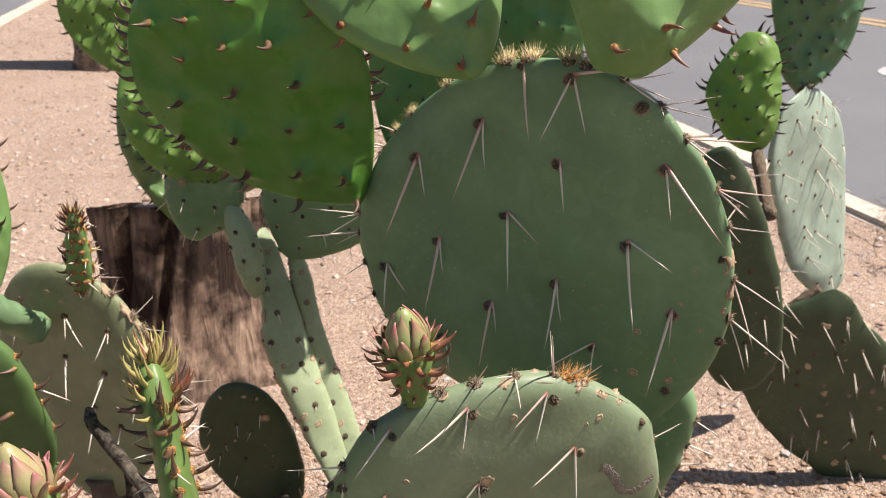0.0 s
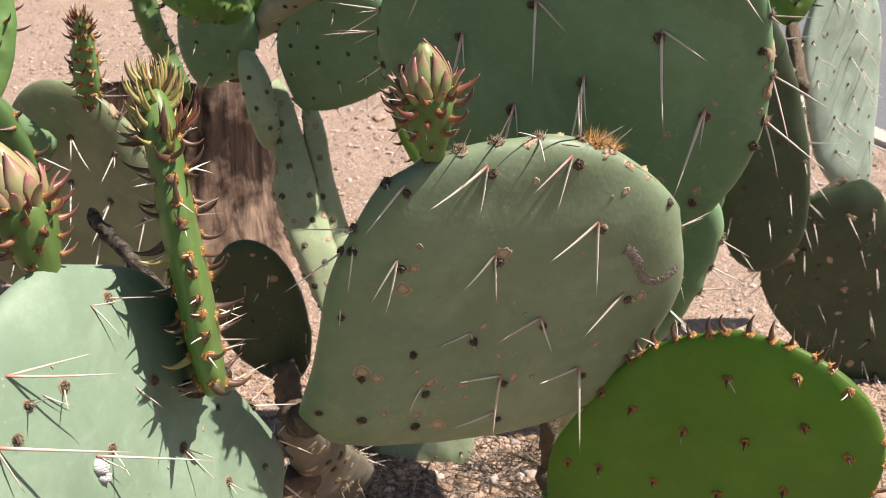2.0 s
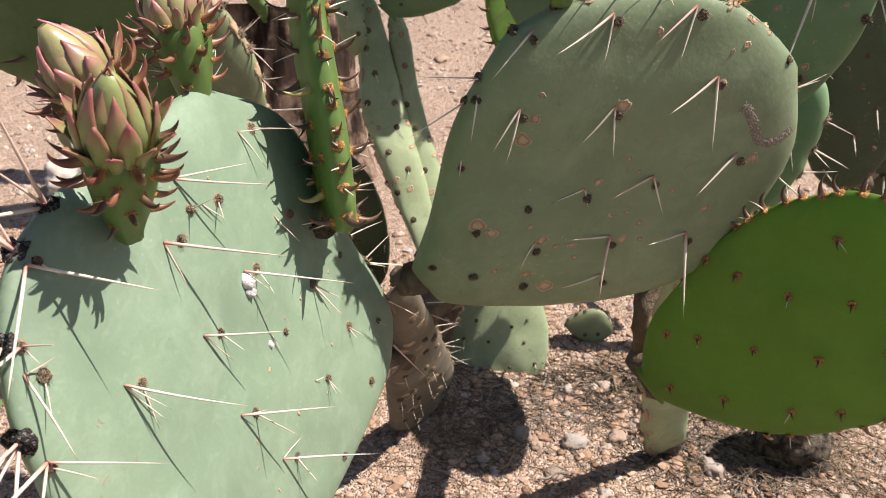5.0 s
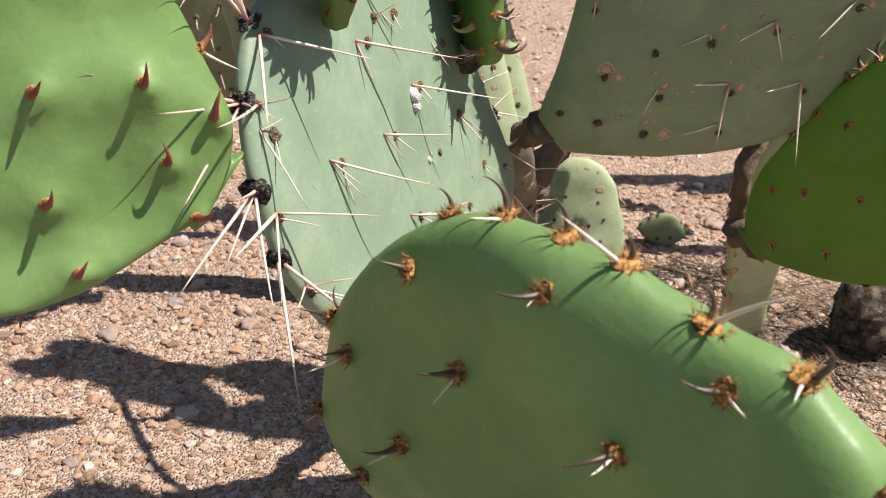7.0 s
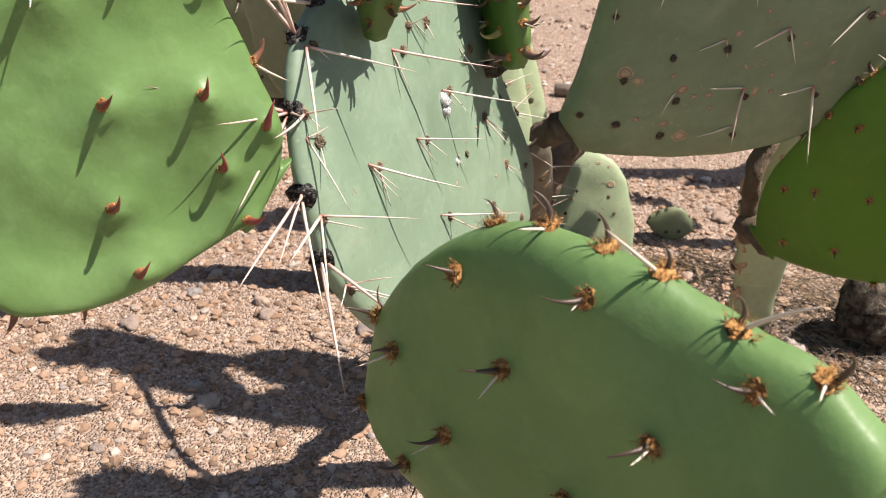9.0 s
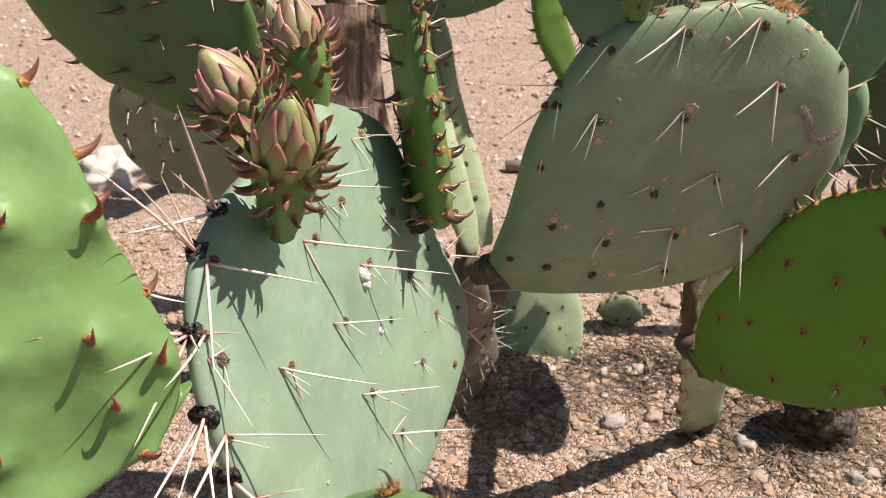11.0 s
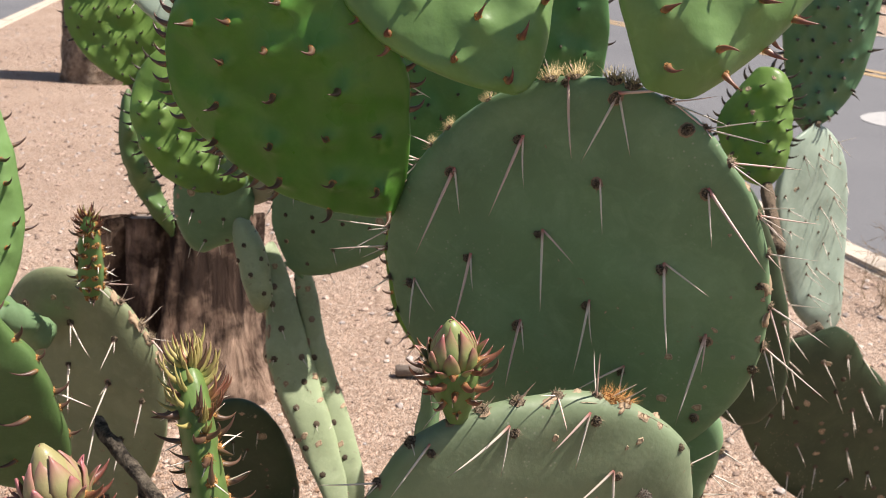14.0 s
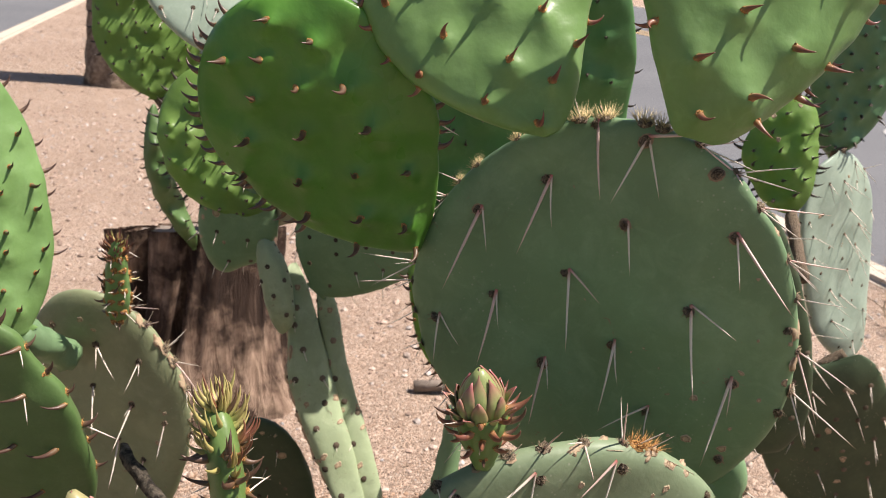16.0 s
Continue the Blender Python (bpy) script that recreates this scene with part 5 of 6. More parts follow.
# ---- prickly pear behind ----
back = thing("prickly_pear", (-0.12, 1.0, 0.0), "older prickly pear with crowded narrow pads behind", "cactus")
for spec, mat, style, lab, *sides in (
    (((0.0885, 1.0676, 0.4056), (0.049, 1.0152, 0.8416), (0.0, -0.993, -0.119), 0.1131, 0.537, 0.576, 2.103, 0.0096, 0.0052), SKIN_FOREST, "leaf", "dark green pad behind"),
    (((-0.1929, 1.0404, 0.504), (-0.2889, 1.0374, 0.6456), (0.252, -0.956, 0.151), 0.0719, 0.529, 0.589, 2.065, 0.0028, 0.0025), SKIN_FRESH, "leaf", "bright green bumpy young pad"),
    (((-0.1924, 1.0283, 0.4845), (-0.2775, 1.0263, 0.4924), (0.0, -0.989, -0.148), 0.0554, 0.276, 0.824, 2.418, 0.0036, -0.0115), SKIN_OLD, "spine", "dark grey-green shaded pad"),
    (((-0.15, 1.0264, 0.4136), (-0.062, 0.996, 0.5411), (-0.195, -0.976, -0.098), 0.0642, 0.576, 0.703, 2.097, 0.0014, 0.0057), SKIN_OLD, "spine", "dark grey-green shaded pad"),
    (((-0.1826, 1.0109, 0.3691), (-0.205, 1.027, 0.4737), (-0.102, -0.995, 0.0), 0.0217, 0.6, 0.6, 2.1, 0.0, 0.0), SKIN_BLEACHED, "dots", "narrow upright pad seen on edge",
     [2, 4, 6, 9, 11, 12, 12, 13, 13, 12, 10, 7, 2], [2, 5, 11, 15, 17, 18, 18, 17, 15, 11, 8, 4, 2]),
    (((-0.0862, 0.9675, 0.145), (-0.1788, 1.0515, 0.4381), (0.364, -0.833, 0.416), 0.031, 0.5, 0.6, 2.0, 0.0, 0.0), SKIN_BLEACHED, "spine", "long pale pad dappled with sun",
     [6, 9, 14, 19, 24, 31, 36, 36, 26, 20, 16, 10, 2], [6, 9, 12, 15, 16, 16, 13, 12, 12, 10, 7, 4, 2]),
    (((-0.0707, 0.991, 0.144), (-0.1469, 1.0515, 0.4089), (0.364, -0.833, 0.416), 0.0232, 0.5, 0.6, 2.0, 0.0, 0.0), SKIN_BLEACHED, "spine", "long pale pad leaning against another",
     [6, 9, 14, 19, 21, 20, 17, 15, 13, 12, 10, 8, 3], [6, 9, 12, 15, 16, 15, 12, 9, 10, 12, 12, 9, 2]),
    (((-0.2174, 1.0761, 0.4743), (-0.0999, 0.9725, 0.5665), (0.1, -0.597, -0.796), 0.0169, 0.513, 0.557, 2.088, 0.0026, 0.0032), SKIN_STRAWY, "dots", "slanting narrow pad seen on edge"),
    # this pad's shade is painted into its skin colour
    (((-0.1796, 1.0594, 0.0483), (-0.223, 1.0286, 0.2535), (0.0, -0.989, -0.148), 0.0588, 0.542, 0.604, 2.077, 0.0086, -0.0007), SKIN_PAINTED_SHADE, "spine", "small dark shaded pad"),
    (((-0.4229, 1.4661, 0.306), (-0.4611, 1.4154, 0.5431), (0.8, -0.6, 0.0), 0.019, 0.497, 0.579, 2.034, 0.0235, -0.0047), SKIN_GREEN, "leaf", "dark green pad seen on edge"),
    (((0.116, 1.0714, -0.0016), (0.1072, 1.0751, 0.0437), (0.099, -0.99, 0.099), 0.0298, 0.528, 0.573, 2.087, 0.0017, -0.004), SKIN_OLIVE, "dots", "small low pad in the gravel"),
    (((0.004, 0.985, -0.02), (-0.0103, 1.02, 0.135), (0.0, -0.985, 0.17), 0.0681, 0.353, 0.35, 1.98, 0.0114, 0.0019), SKIN_BLEACHED, "spine", "low pale green pad standing in the gravel"),
):
    o = Pad(back, *spec, mat=mat, left=sides[0] if sides else None, right=sides[1] if sides else None, thick=0.006 if lab.startswith("small low") else 0.014 if style == "dots" else 0.010, lump=0.0055 if style == "leaf" else 0.003, label=lab, steps=40, bumps=0.0062 if style == "leaf" else 0, grid=(0.034 if lab == "dark green pad behind" else 0.022) if style == "leaf" else 0)
    if lab.startswith("long pale"):
        odd_scars(o, 9, 0.0015, 0.004, 51, -0.6)
        for i in range(9):
            scab(o, 0.25 + 0.075 * i, -1, 0.013, 80 + i)
    elif style == "spine":
        odd_scars(o, 6, 0.0015, 0.004, 52)
    if style == "leaf":
        o.joined(o.at, "leaf", 0.012, 0.0018, LEAF_DARK, LEAF_DARK, (1, 1), rim=13)
    else:
        o.joined(o.lattice(0.034 if style == "spine" else 0.024), "spine", 0.018 if style == "spine" else 0.006, 0.0040 if lab.startswith("long") else 0.0026 if style == "spine" else 0.003, SPINE, None, (0, 1), rim=6)
stem(back, [(-0.10, 0.985, -0.02), (-0.08, 0.965, 0.06), (-0.063, 0.958, 0.125)], [0.026, 0.024, 0.022], label="old corky stem")
stem(back, [(-0.115, 0.985, -0.02), (-0.105, 0.985, 0.08), (-0.090, 0.985, 0.165)], [0.017, 0.015, 0.011], label="old corky stem")
stem(back, [(-0.15, 1.01, -0.02), (-0.17, 1.016, 0.05), (-0.1765, 1.0155, 0.10)], [0.02, 0.018, 0.014], label="old corky stem")
# unseen pad, added inside the clump to cast shade on the gravel
G2 = Pad(back, (0.13, 0.97, 0.24), (0.235, 0.80, 0.50), (-0.25, -0.7, 0.66), 0.095, 0.55, 0.6, 2.1, 0.0, 0.0, mat=SKIN_OLD, label="broad unseen pad added to shade the gravel", steps=30)
G2.joined(G2.lattice(0.03), "spine", 0.03, 0.0035, SPINE, None, (1, 2), rim=8)
stem(back, [(0.132, 0.665, 0.335), (0.12, 0.80, 0.30), (0.10, 0.985, 0.23)], [0.012, 0.013, 0.015], label="old corky stem")
stem(back, [(0.12, 0.96, 0.27), (0.09, 1.0, 0.36), (0.0855, 1.006, 0.435)], [0.014, 0.014, 0.016], SKIN_OLD, "join between two pads")

# ---- prickly pear by the road ----
right = thing("prickly_pear", (0.62, 1.18, 0.0), "prickly pear with slender pads near the road", "cactus")
for spec, mat, style, lab, sides in (
    (((0.5961, 1.3899, 0.2221), (0.4888, 1.2913, 0.5607), (0.62, -0.77, 0.12), 0.09, 0.6, 0.6, 2.1, 0, 0), SKIN_GLAUCOUS, "spine", "slender pale sunlit pad",
     ([0, 8, 28, 47, 69, 87, 95, 99, 99, 96, 76, 58, 45], [40, 44, 46, 50, 55, 63, 70, 74, 68, 50, 28, 8, 0])),
    # shade is put into the skin colour of this pad
    (((0.6787, 1.2662, -0.0773), (0.5279, 1.2175, 0.3028), (0.02, -0.975, -0.17), 0.11, 0.5, 0.6, 2.1, 0, 0), SKIN_PAINTED_SHADE, "spine", "dark pad with painted-in shade and worn corky edge",
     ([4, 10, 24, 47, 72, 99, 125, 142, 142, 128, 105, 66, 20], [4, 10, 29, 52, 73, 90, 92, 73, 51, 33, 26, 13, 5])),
    (((0.4008, 1.1716, 0.4993), (0.3829, 1.2103, 0.6364), (-0.3, -0.928, 0.223), 0.043, 0.571, 0.616, 2.08, 0, 0), SKIN_FRESH, "leaf", "small bright green bumpy young pad",
     ([2, 12, 26, 36, 44, 51, 55, 53, 40, 26, 14, 7, 2], [2, 5, 13, 20, 26, 30, 32, 34, 34, 32, 26, 16, 2])),
    (((0.4868, 1.3104, 0.5433), (0.4936, 1.2807, 0.8933), (0.049, -0.995, -0.085), 0.0578, 0.437, 0.676, 2.087, 0, 0), SKIN_BLUISH, "leaf", "long bluish green pad with dark horns",
     ([2, 8, 24, 35, 47, 57, 65, 64, 57, 43, 25, 10, 2], [2, 10, 30, 48, 59, 63, 62, 58, 51, 40, 25, 10, 2])),
    # here too the skin colour carries the shade
    (((0.385, 1.0659, 0.235), (0.323, 1.0513, 0.5349), (-0.1, -0.992, -0.08), 0.05, 0.57, 0.8, 2.3, 0, 0), SKIN_PAINTED_SHADE, "spine", "dark shaded pad",
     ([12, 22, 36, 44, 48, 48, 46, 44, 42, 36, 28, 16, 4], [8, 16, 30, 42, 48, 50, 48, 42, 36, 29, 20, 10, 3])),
):
    o = Pad(right, *spec, mat=mat, left=sides[0], right=sides[1], lump=0.0045 if style == "leaf" else 0.003, label=lab, steps=40, bumps=0.0062 if style == "leaf" else 0, grid=0.025 if style == "leaf" else 0)
    odd_scars(o, 14 if "worn" in lab else 3, 0.0015, 0.005 if "worn" in lab else 0.0025, 53)
    if "worn" in lab:
        for i in range(5):
            scab(o, 0.55 + 0.09 * i, 1, 0.008, 30 + i)
    if style == "leaf":
        o.joined(o.at, "leaf", 0.016, 0.0024, LEAF_DARK, LEAF_DARK, (1, 1), rim=12, aim=(-1.3, -0.4, 0.3) if "bluish" in lab else (0.9, -0.3, 0.6))
    else:
        o.joined(o.lattice(0.038 if "slender" in lab else 0.042), "spine", 0.036 if "slender" in lab else 0.042, 0.0028 if "slender" in lab else 0.0042, SPINE, None, (0, 2), rim=8)
stem(right, [(0.49, 1.245, 0.26), (0.528, 1.241, 0.293)], [0.012, 0.009], label="corky join between two pads")
stem(right, [(0.50, 1.32, 0.50), (0.49, 1.297, 0.562)], [0.009, 0.010], label="corky join between two pads")
stem(right, [(0.40, 1.10, 0.44), (0.398, 1.172, 0.502)], [0.008, 0.007], label="corky join between two pads")
stem(right, [(0.47, 1.24, 0.18), (0.43, 1.16, 0.22), (0.390, 1.06, 0.268)], [0.010, 0.009, 0.008], label="corky join between two pads")

# ---- prickly pear on the far left ----
left = thing("prickly_pear", (-0.31, 0.84, 0.0), "prickly pear with green and grey pads", "cactus")
M = Pad(left, (-0.3102, 0.8592, 0.2092), (-0.322, 0.8266, 0.4791), (-0.05, -0.985, -0.12), 0.0765, 0.538, 0.602, 2.029, -0.0083, 0.0027,
          at=[-27, 240, 10, 222, 48, 207, 1, 179, 36, 162, 64, 143, 17, 122, 37, 98], mat=SKIN_OLIVE, label="grey-green shaded pad with white spines")
M.old_areoles(long=0.042, count=(1, 2))
odd_scars(M, 9, 0.0012, 0.0035, 54)
M.fine = 0.8
M.rim_areoles(0.4, 0.98, 1, 7, 0.044, (2, 3), pink=0.2)
for i in range(7):
    scab(M, 0.45 + 0.075 * i, 1, 0.008, 100 + i)
N = Pad(left, (-0.2224, 0.5927, 0.4173), (-0.3276, 0.5129, 0.609), (0.17, -0.945, -0.28), 0.0648, 0.568, 0.73, 2.067, 0.0062, 0.0007,
          at=[57, 189, 55, 168, 63, 133, 34, 137, 40, 106, 57, 87, 11, 114, 12, 79, -9, 94, 29, 63, -21, 65, -42, 86, 0, 39, -16, 121], mat=SKIN_GREEN, thick=0.009, bumps=0.0008, label="large green young pad with dark leaf horns")
N.young_areoles(colour="slim_brown", long=0.017, spine=0.2, size=0.0016, aim=(-1, -0.1, 0.1), lean=1.5)
N.young_rim(0.1, 0.98, 1, 11, "brown", 0.0028, 0.012, 0.1)
N.young_rim(0.1, 0.98, -1, 9, "brown", 0.0026, 0.012, 0.1)
O = Pad(left, (-0.335, 0.737, 0.47), (-0.43, 0.71, 0.73), (0.62, -0.72, 0.32), 0.078, 0.55, 0.6, 2.1, 0, 0, mat=SKIN_YOUNG, thick=0.009, bumps=0.003, grid=0.026, label="light green sunlit young pad")
O.joined(O.at, "leaf", 0.013, 0.0022, LEAF_BROWN, WOOL_ORANGE, (1, 1), rim=12)
shoot(left, (-0.279, 0.800, 0.462), (-0.271, 0.785, 0.540), (0.3, -0.95, 0.1), 0.0098, "short green shoot with reddish leaf tips", rows=7, crown=54, long=0.0115, dense=False, mat=SKIN_YOUNG, tip_leaf="red", taper=2.6, cols=(-0.4, 0.4))
stem(left, [(-0.30, 0.86, -0.02), (-0.305, 0.858, 0.14), (-0.31, 0.857, 0.24)], [0.024, 0.022, 0.018], label="old corky stem")
NP = Pad(left, (-0.3574, 0.9806, 0.1983), (-0.4673, 0.9404, 0.3682), (0.201, -0.974, -0.1), 0.0878, 0.556, 0.624, 2.107, -0.0023, -0.0003, mat=SKIN_OLIVE, label="grey-green pad under the young green one", steps=30)
NP.old_areoles(NP.lattice(0.03), long=0.02, count=(0, 1))
stem(left, [(-0.228, 0.672, 0.4195), (-0.2218, 0.66, 0.4189), (-0.1712, 0.6, 0.4159), (-0.124, 0.54, 0.4155), (-0.10, 0.49, 0.345)], [0.003, 0.0048, 0.0042, 0.004, 0.005], DEAD, "dried blackish twisted old stem")
stem(left, [(-0.19, 0.66, -0.02), (-0.185, 0.64, 0.15), (-0.1712, 0.6, 0.4159)], [0.007, 0.006, 0.004], DEAD, "dead grey stem under the twisted one")
stem(left, [(-0.33, 0.81, 0.42), (-0.335, 0.74, 0.475)], [0.013, 0.012], SKIN_OLD, "join between two pads")

# ---- prickly pear by the stump ----
far = thing("prickly_pear", (-0.36, 1.85, 0.0), "prickly pear with one pale and one green pad", "cactus")
I1 = Pad(far, (-0.4685, 1.4771, 0.5404), (-0.4932, 1.5024, 0.855), (0.3, -0.949, 0.1), 0.0979, 0.545, 0.578, 2.108, -0.0113, 0.0139, mat=SKIN_FRESH, lump=0.006, label="bright green young pad edged with horns", bumps=0.004, grid=0.024)
I1.joined(I1.at, "leaf", 0.013, 0.0022, LEAF_DARK, LEAF_DARK, (1, 1), rim=14)
IB = Pad(far, (-0.3337, 1.3033, 0.6346), (-0.3591, 1.3464, 0.8828), (0.588, -0.784, 0.196), 0.1045, 0.538, 0.593, 2.099, 0.0085, -0.0074, mat=SKIN_GLAUCOUS, label="pale bluish sunlit pad", steps=30)
IB.joined(IB.lattice(0.035), "spine", 0.025, 0.0035, SPINE, None, (0, 1), rim=8)
stem(far, [(-0.36, 1.85, -0.02), (-0.40, 1.70, 0.30), (-0.466, 1.477, 0.55)], [0.03, 0.026, 0.02], label="old corky stem")
stem(far, [(-0.42, 1.63, 0.38), (-0.36, 1.42, 0.55), (-0.334, 1.304, 0.642)], [0.02, 0.018, 0.015], label="old corky stem")


# ---- gravel and litter ----
def rock(rng, level=1, flat=0.65):
    bm = bmesh.new()
    bmesh.ops.create_icosphere(bm, subdivisions=level, radius=1.0)
    o = Vector([rng.uniform(-50, 50) for _ in range(3)])
    sx, sy = rng.uniform(0.75, 1.3), rng.uniform(0.75, 1.2)
    for q in bm.verts:
        k = 1 + 0.45 * noise.noise(q.co * 1.1 + o) + 0.3 * noise.noise(q.co * 2.6 + o)
        q.co = Vector((q.co.x * sx, q.co.y * sy, q.co.z * flat)) * k
    v = np.array([q.co[:] for q in bm.verts])
    f = np.array([[w.index for w in p.verts] for p in bm.faces])
    bm.free()
    return v, f


def pebbles(name, count, x0, x1, y0, y1, r0, r1, seed, label, mat=PEBBLE):
    rng = random.Random(seed)
    shapes = [rock(rng, 1) for _ in range(14)]
    V, Fc, k = [], [], 0
    for _ in range(count):
        x, y = rng.uniform(x0, x1), rng.uniform(y0, y1)
        r = r0 * (r1 / r0) ** (rng.random() ** 2.2)
        a = rng.uniform(0, 6.28)
        v, f = shapes[rng.randrange(14)]
        c, s = math.cos(a) * r, math.sin(a) * r
        w = np.empty_like(v)
        w[:, 0] = v[:, 0] * c - v[:, 1] * s + x
        w[:, 1] = v[:, 0] * s + v[:, 1] * c + y
        w[:, 2] = v[:, 2] * r + lie(x, y) + r * 0.15
        V.append(w)
        Fc.append(f + k)
        k += len(v)
    V, Fc = np.concatenate(V), np.concatenate(Fc)
    me = mesh_of(name, V.tolist(), Fc.tolist(), [mat], smooth=False)
    return tagged(new(name, me), label, "gravel", kind="stuff")


pebbles("gravel", 32000, -0.85, 0.75, 0.3, 1.3, 0.0008, 0.0070, 5, "loose brown earthy gravel grains", PEBBLE_EARTHY)
pebbles("gravel", 15000, -2.6, 1.6, 1.25, 4.2, 0.0022, 0.010, 6, "loose pinkish tan gravel")
pebbles("gravel", 5000, -4.5, 0.8, 4.0, 8.0, 0.004, 0.012, 7, "loose pinkish tan gravel")


def stones():
    rng = random.Random(11)
    shapes = []
    for i in range(10):
        v, f = rock(rng, 3, rng.uniform(0.5, 0.8))
        shapes.append(mesh_of("stone", v.tolist(), f.tolist(), [STONE]))
    for i in range(190):
        near_by = i < 150
        x, y = (rng.uniform(-0.6, 0.55), rng.uniform(0.5, 1.2)) if near_by else (rng.uniform(-2.0, 1.2), rng.uniform(1.3, 3.5))
        if abs(x + 0.455) < 0.2 and abs(y - 1.6) < 0.2:
            continue
        r = 0.0042 * 3.0 ** (rng.random() ** 1.9) * (1 if near_by else 1.7)
        ob = new("stone", shapes[i % 10])
        ob.matrix_basis = Matrix.Translation((x, y, lie(x, y) + r * 0.2)) @ Matrix.Rotation(rng.uniform(0, 6.28), 4, "Z") @ Matrix.Scale(r, 4)
        tagged(ob, "small weathered stone lying in the gravel", "stone", "stones in the gravel")


stones()


def pale_rock(x, y, size):
    v, f = rock(random.Random(77), 4, 0.75)
    ob = new("rock", mesh_of("rock", v.tolist(), f.tolist(), [PALE_STONE]))
    ob.matrix_basis = Matrix.Translation((x, y, lie(x, y) + size * 0.4)) @ Matrix.Rotation(0.6, 4, "Z") @ Matrix.Scale(size, 4)
    tagged(ob, "pale whitish rock lying in the gravel", "rock")


pale_rock(-0.749, 1.458, 0.055)


def twig(points, r, mat, name="twig", label="dry grey twig lying on the gravel", category="twig", group="dry twigs"):
    v, f, n = [], [], 6
    for i, p in enumerate(points):
        a, b = Vector(points[max(0, i - 1)]), Vector(points[min(len(points) - 1, i + 1)])
        m = frame_of(b - a, Vector((0.2, 0.1, 1)))
        for j in range(n):
            t = 6.283 * j / n
            k = r * (1 - 0.6 * i / len(points))
            v.append(Vector(p) + m @ Vector((k * math.cos(t), k * math.sin(t), 0)))
    for i in range(len(points) - 1):
        for j in range(n):
            a, b = i * n + j, i * n + (j + 1) % n
            f.append((a, b, b + n, a + n))
    f.append(tuple(range(n))[::-1])
    f.append(tuple((len(points) - 1) * n + j for j in range(n)))
    ob = new(name, mesh_of(name, v, f, [mat]))
    return tagged(ob, label, category, group)


def litter():
    rng = random.Random(21)
    for i in range(46):
        x, y = rng.uniform(-0.25, 0.5), rng.uniform(0.68, 1.12)
        a, l = rng.uniform(0, 6.28), rng.uniform(0.02, 0.07)
        pts = []
        for q in range(5):
            px, py = x + math.cos(a) * l * q / 4, y + math.sin(a) * l * q / 4
            a += rng.gauss(0, 0.15)
            pts.append((px, py, lie(px, py) + 0.004 + 0.006 * rng.random() * (q > 1)))
        twig(pts, rng.uniform(0.0008, 0.0022), GREY_WOOD if i % 3 else STRAW)
    twig([(-0.07 + 0.05 * q, 1.62 + 0.012 * q, lie(-0.07, 1.62) + 0.012) for q in range(8)], 0.012, GREY_WOOD, "branch", "weathered grey dead branch lying on the gravel", "branch", "")


litter()


def straw(x0, y0, count, spread_, long, label, seed, mat=STRAW):
    """A tuft of dry grass blades, many and fine."""
    rng = random.Random(seed)
    V, Fc = [], []
    for _ in range(count):
        x, y = rng.gauss(x0, spread_), rng.gauss(y0, spread_)
        a, t = rng.uniform(0, 6.28), rng.uniform(0.9, 1.56)
        l = long * rng.uniform(0.4, 1.2)
        d = Vector((math.cos(a) * math.sin(t), math.sin(a) * math.sin(t), math.cos(t)))
        p = Vector((x, y, lie(x, y)))
        side = d.cross(Vector((0, 0, 1))).normalized() * 0.0006
        k = len(V)
        for q in range(4):
            s = q / 3
            c = p + d * (l * s) + Vector((0, 0, -0.35 * l * s * s))
            c.z = max(c.z, lie(c.x, c.y) + 0.001)
            V += [c + side * (1 - 0.8 * s), c - side * (1 - 0.8 * s), c + Vector((0, 0, 0.0009))]
        for q in range(3):
            b = k + q * 3
            Fc += [(b, b + 1, b + 4, b + 3), (b + 1, b + 2, b + 5, b + 4), (b + 2, b, b + 3, b + 5)]
    return tagged(new("dry_grass", mesh_of("dry_grass", V, Fc, [mat])), label, "dry grass", kind="stuff")


straw(0.33, 0.88, 420, 0.085, 0.075, "tangled dry straw under the pads", 31)
straw(0.29, 0.86, 220, 0.06, 0.06, "dark tangle of dead spines and straw", 34, GREY_WOOD)
straw(-0.02, 0.80, 160, 0.08, 0.045, "scattered dry straw on the gravel", 35)
straw(0.12, 0.95, 150, 0.10, 0.05, "scattered dry straw on the gravel", 32)
# real dark litter, laid thicker to stand in for missing shade on the gravel
straw(0.12, 0.96, 240, 0.035, 0.05, "dark tangle of dead spines and straw", 36, DEAD)
straw(0.22, 0.86, 260, 0.05, 0.05, "dark tangle of dead spines and straw", 37, DEAD)
straw(0.04, 0.90, 200, 0.04, 0.045, "dark litter of dead spines and straw", 38, GREY_WOOD)
straw(-0.08, 0.92, 90, 0.06, 0.04, "scattered dry straw on the gravel", 33)


# ---- bushes ----
def branching(rng, p, d, length, r, depth, out):
    """Thin twigs that fork: a list of start, end and radius."""
    q = p + d * length
    out.append((p, q, r))
    if depth:
        for _ in range(rng.randint(2, 3)):
            e = (d + Vector([rng.gauss(0, 0.42) for _ in range(3)])).normalized()
            branching(rng, q, e, length * rng.uniform(0.6, 0.95), r * 0.68, depth - 1, out)


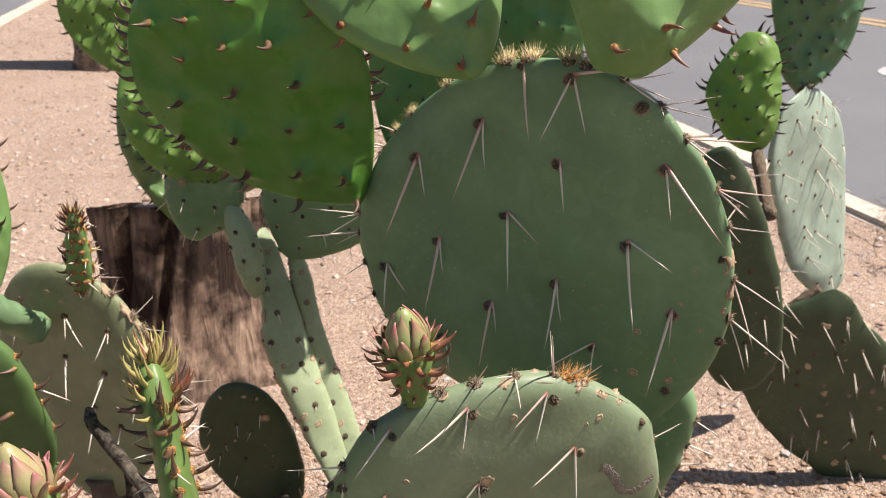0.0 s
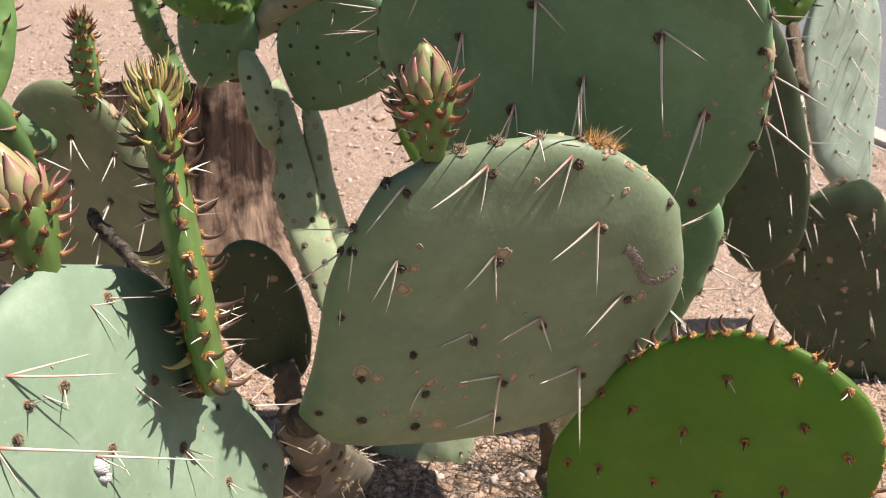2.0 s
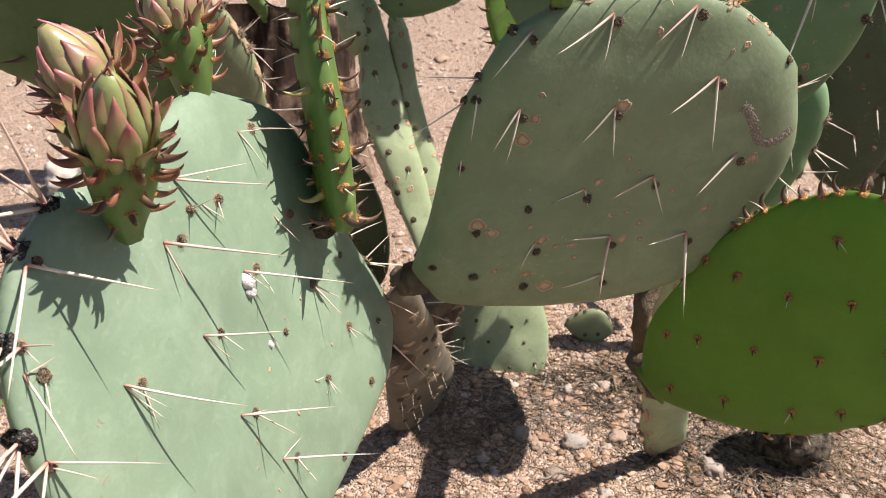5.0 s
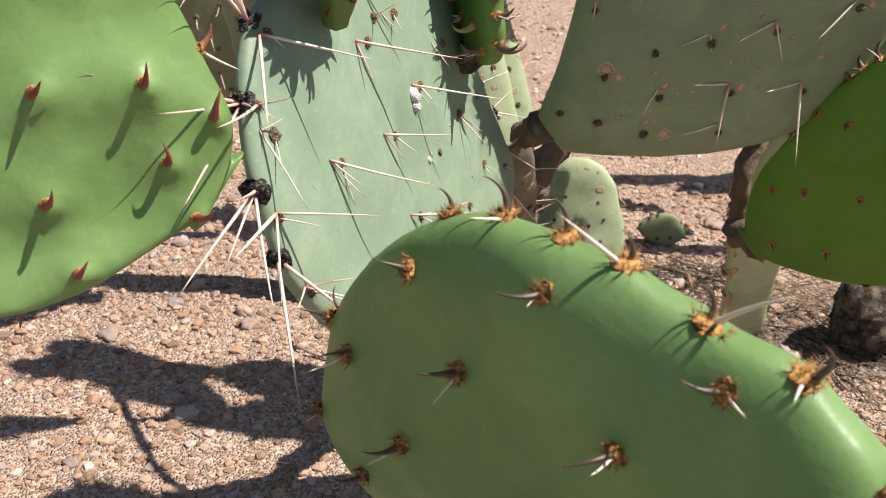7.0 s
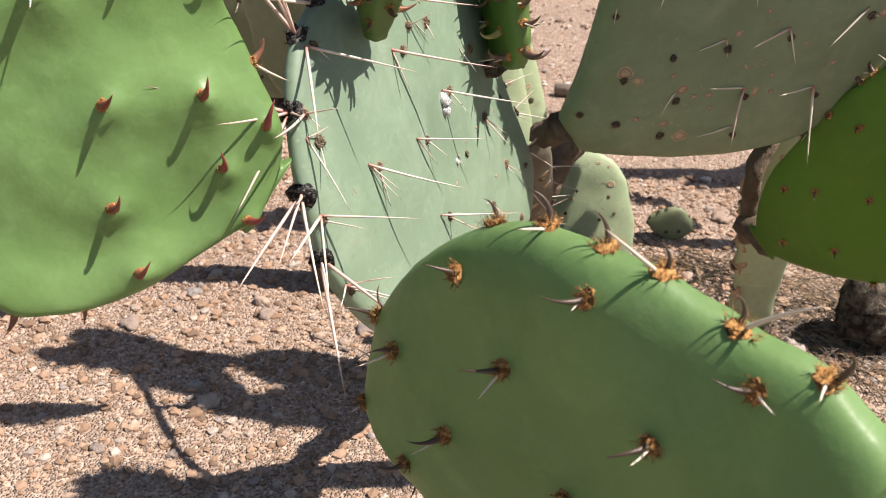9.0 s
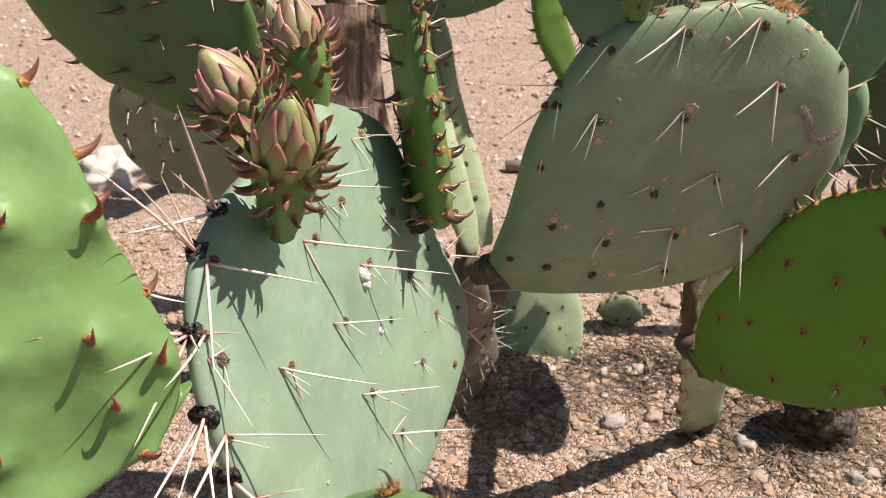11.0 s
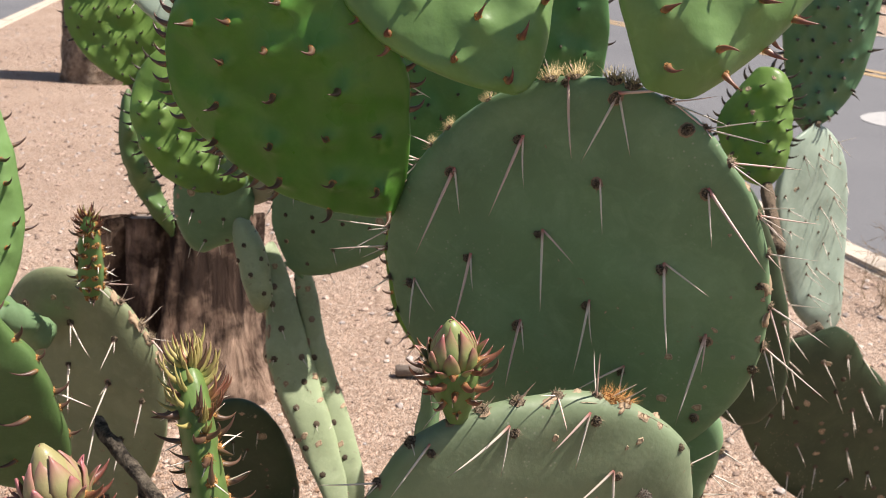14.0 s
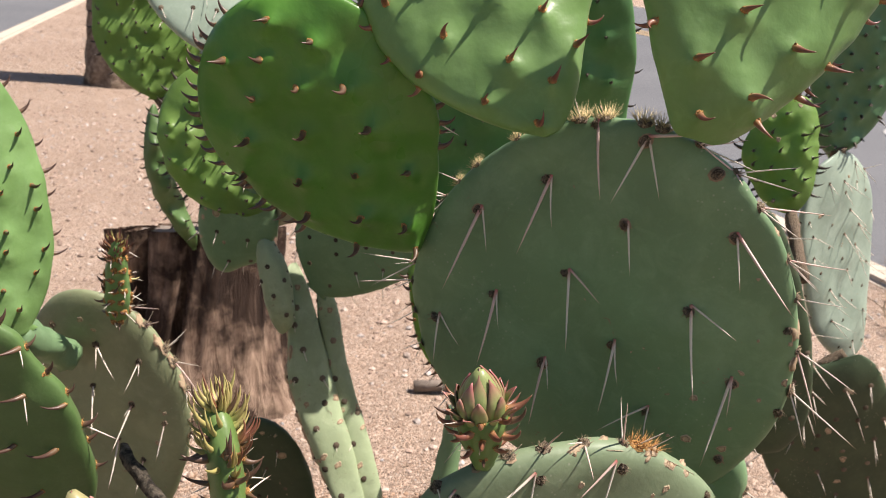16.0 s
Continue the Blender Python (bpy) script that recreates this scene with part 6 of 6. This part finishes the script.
def twig_mesh(lines, mat, name):
    V, Fc = [], []
    for p, q, r in lines:
        m = frame_of(q - p, Vector((0.3, 0.2, 0.9)))
        k = len(V)
        for c, rr in ((p, r), (q, r * 0.7)):
            for j in range(4):
                V.append(c + m @ Vector((rr * math.cos(j * 1.571), rr * math.sin(j * 1.571), 0)))
        for j in range(4):
            Fc.append((k + j, k + (j + 1) % 4, k + 4 + (j + 1) % 4, k + 4 + j))
        Fc.append((k + 4, k + 5, k + 6, k + 7))
    return mesh_of(name, V, Fc, [mat])


def dry_bush(x, y, high, seed):
    rng = random.Random(seed)
    b = thing("dry_bush", (x, y, 0), "leafless dry twiggy bush beside the kerb", "bush", "dry bushes")
    lines = []
    for _ in range(7):
        a = rng.uniform(0, 6.28)
        branching(rng, Vector((rng.gauss(0, 0.02), rng.gauss(0, 0.02), -0.01)), Vector((0.6 * math.cos(a), 0.6 * math.sin(a), 1)).normalized(), high * 0.34, 0.0015, 4, lines)
    part("twig", twig_mesh(lines, STRAW, "twig"), b, kind="stuff")


dry_bush(1.22, 2.34, 0.20, 3)
dry_bush(1.05, 2.12, 0.12, 4)


def green_bush(x, y, size, seed):
    rng = random.Random(seed)
    b = thing("bush", (x, y, 0), "green leafy desert bush beyond the road", "bush", "green bushes")
    lines = []
    for _ in range(9):
        a = rng.uniform(0, 6.28)
        branching(rng, Vector((rng.gauss(0, 0.08), rng.gauss(0, 0.08), -0.02)), Vector((0.7 * math.cos(a), 0.7 * math.sin(a), 1)).normalized(), size * 0.36, 0.02, 3, lines)
    part("twig", twig_mesh(lines, GREY_WOOD, "twig"), b, kind="stuff")
    V, Fc = [], []
    for p, q, r in lines:
        if r > 0.012:
            continue
        for _ in range(26):
            c = p.lerp(q, rng.random()) + Vector([rng.gauss(0, size * 0.06) for _ in range(3)])
            u = Vector([rng.gauss(0, 1) for _ in range(3)]).normalized() * 0.035 * size
            w = u.cross(Vector([rng.gauss(0, 1) for _ in range(3)])).normalized() * 0.016 * size
            k = len(V)
            V += [c - u, c + w, c + u, c - w]
            Fc.append((k, k + 1, k + 2, k + 3))
    part("crown", mesh_of("crown", V, Fc, [SHRUB]), b)


green_bush(9.4, 21.6, 1.5, 7)
green_bush(11.6, 22.6, 1.8, 8)
green_bush(8.2, 25.0, 1.6, 9)
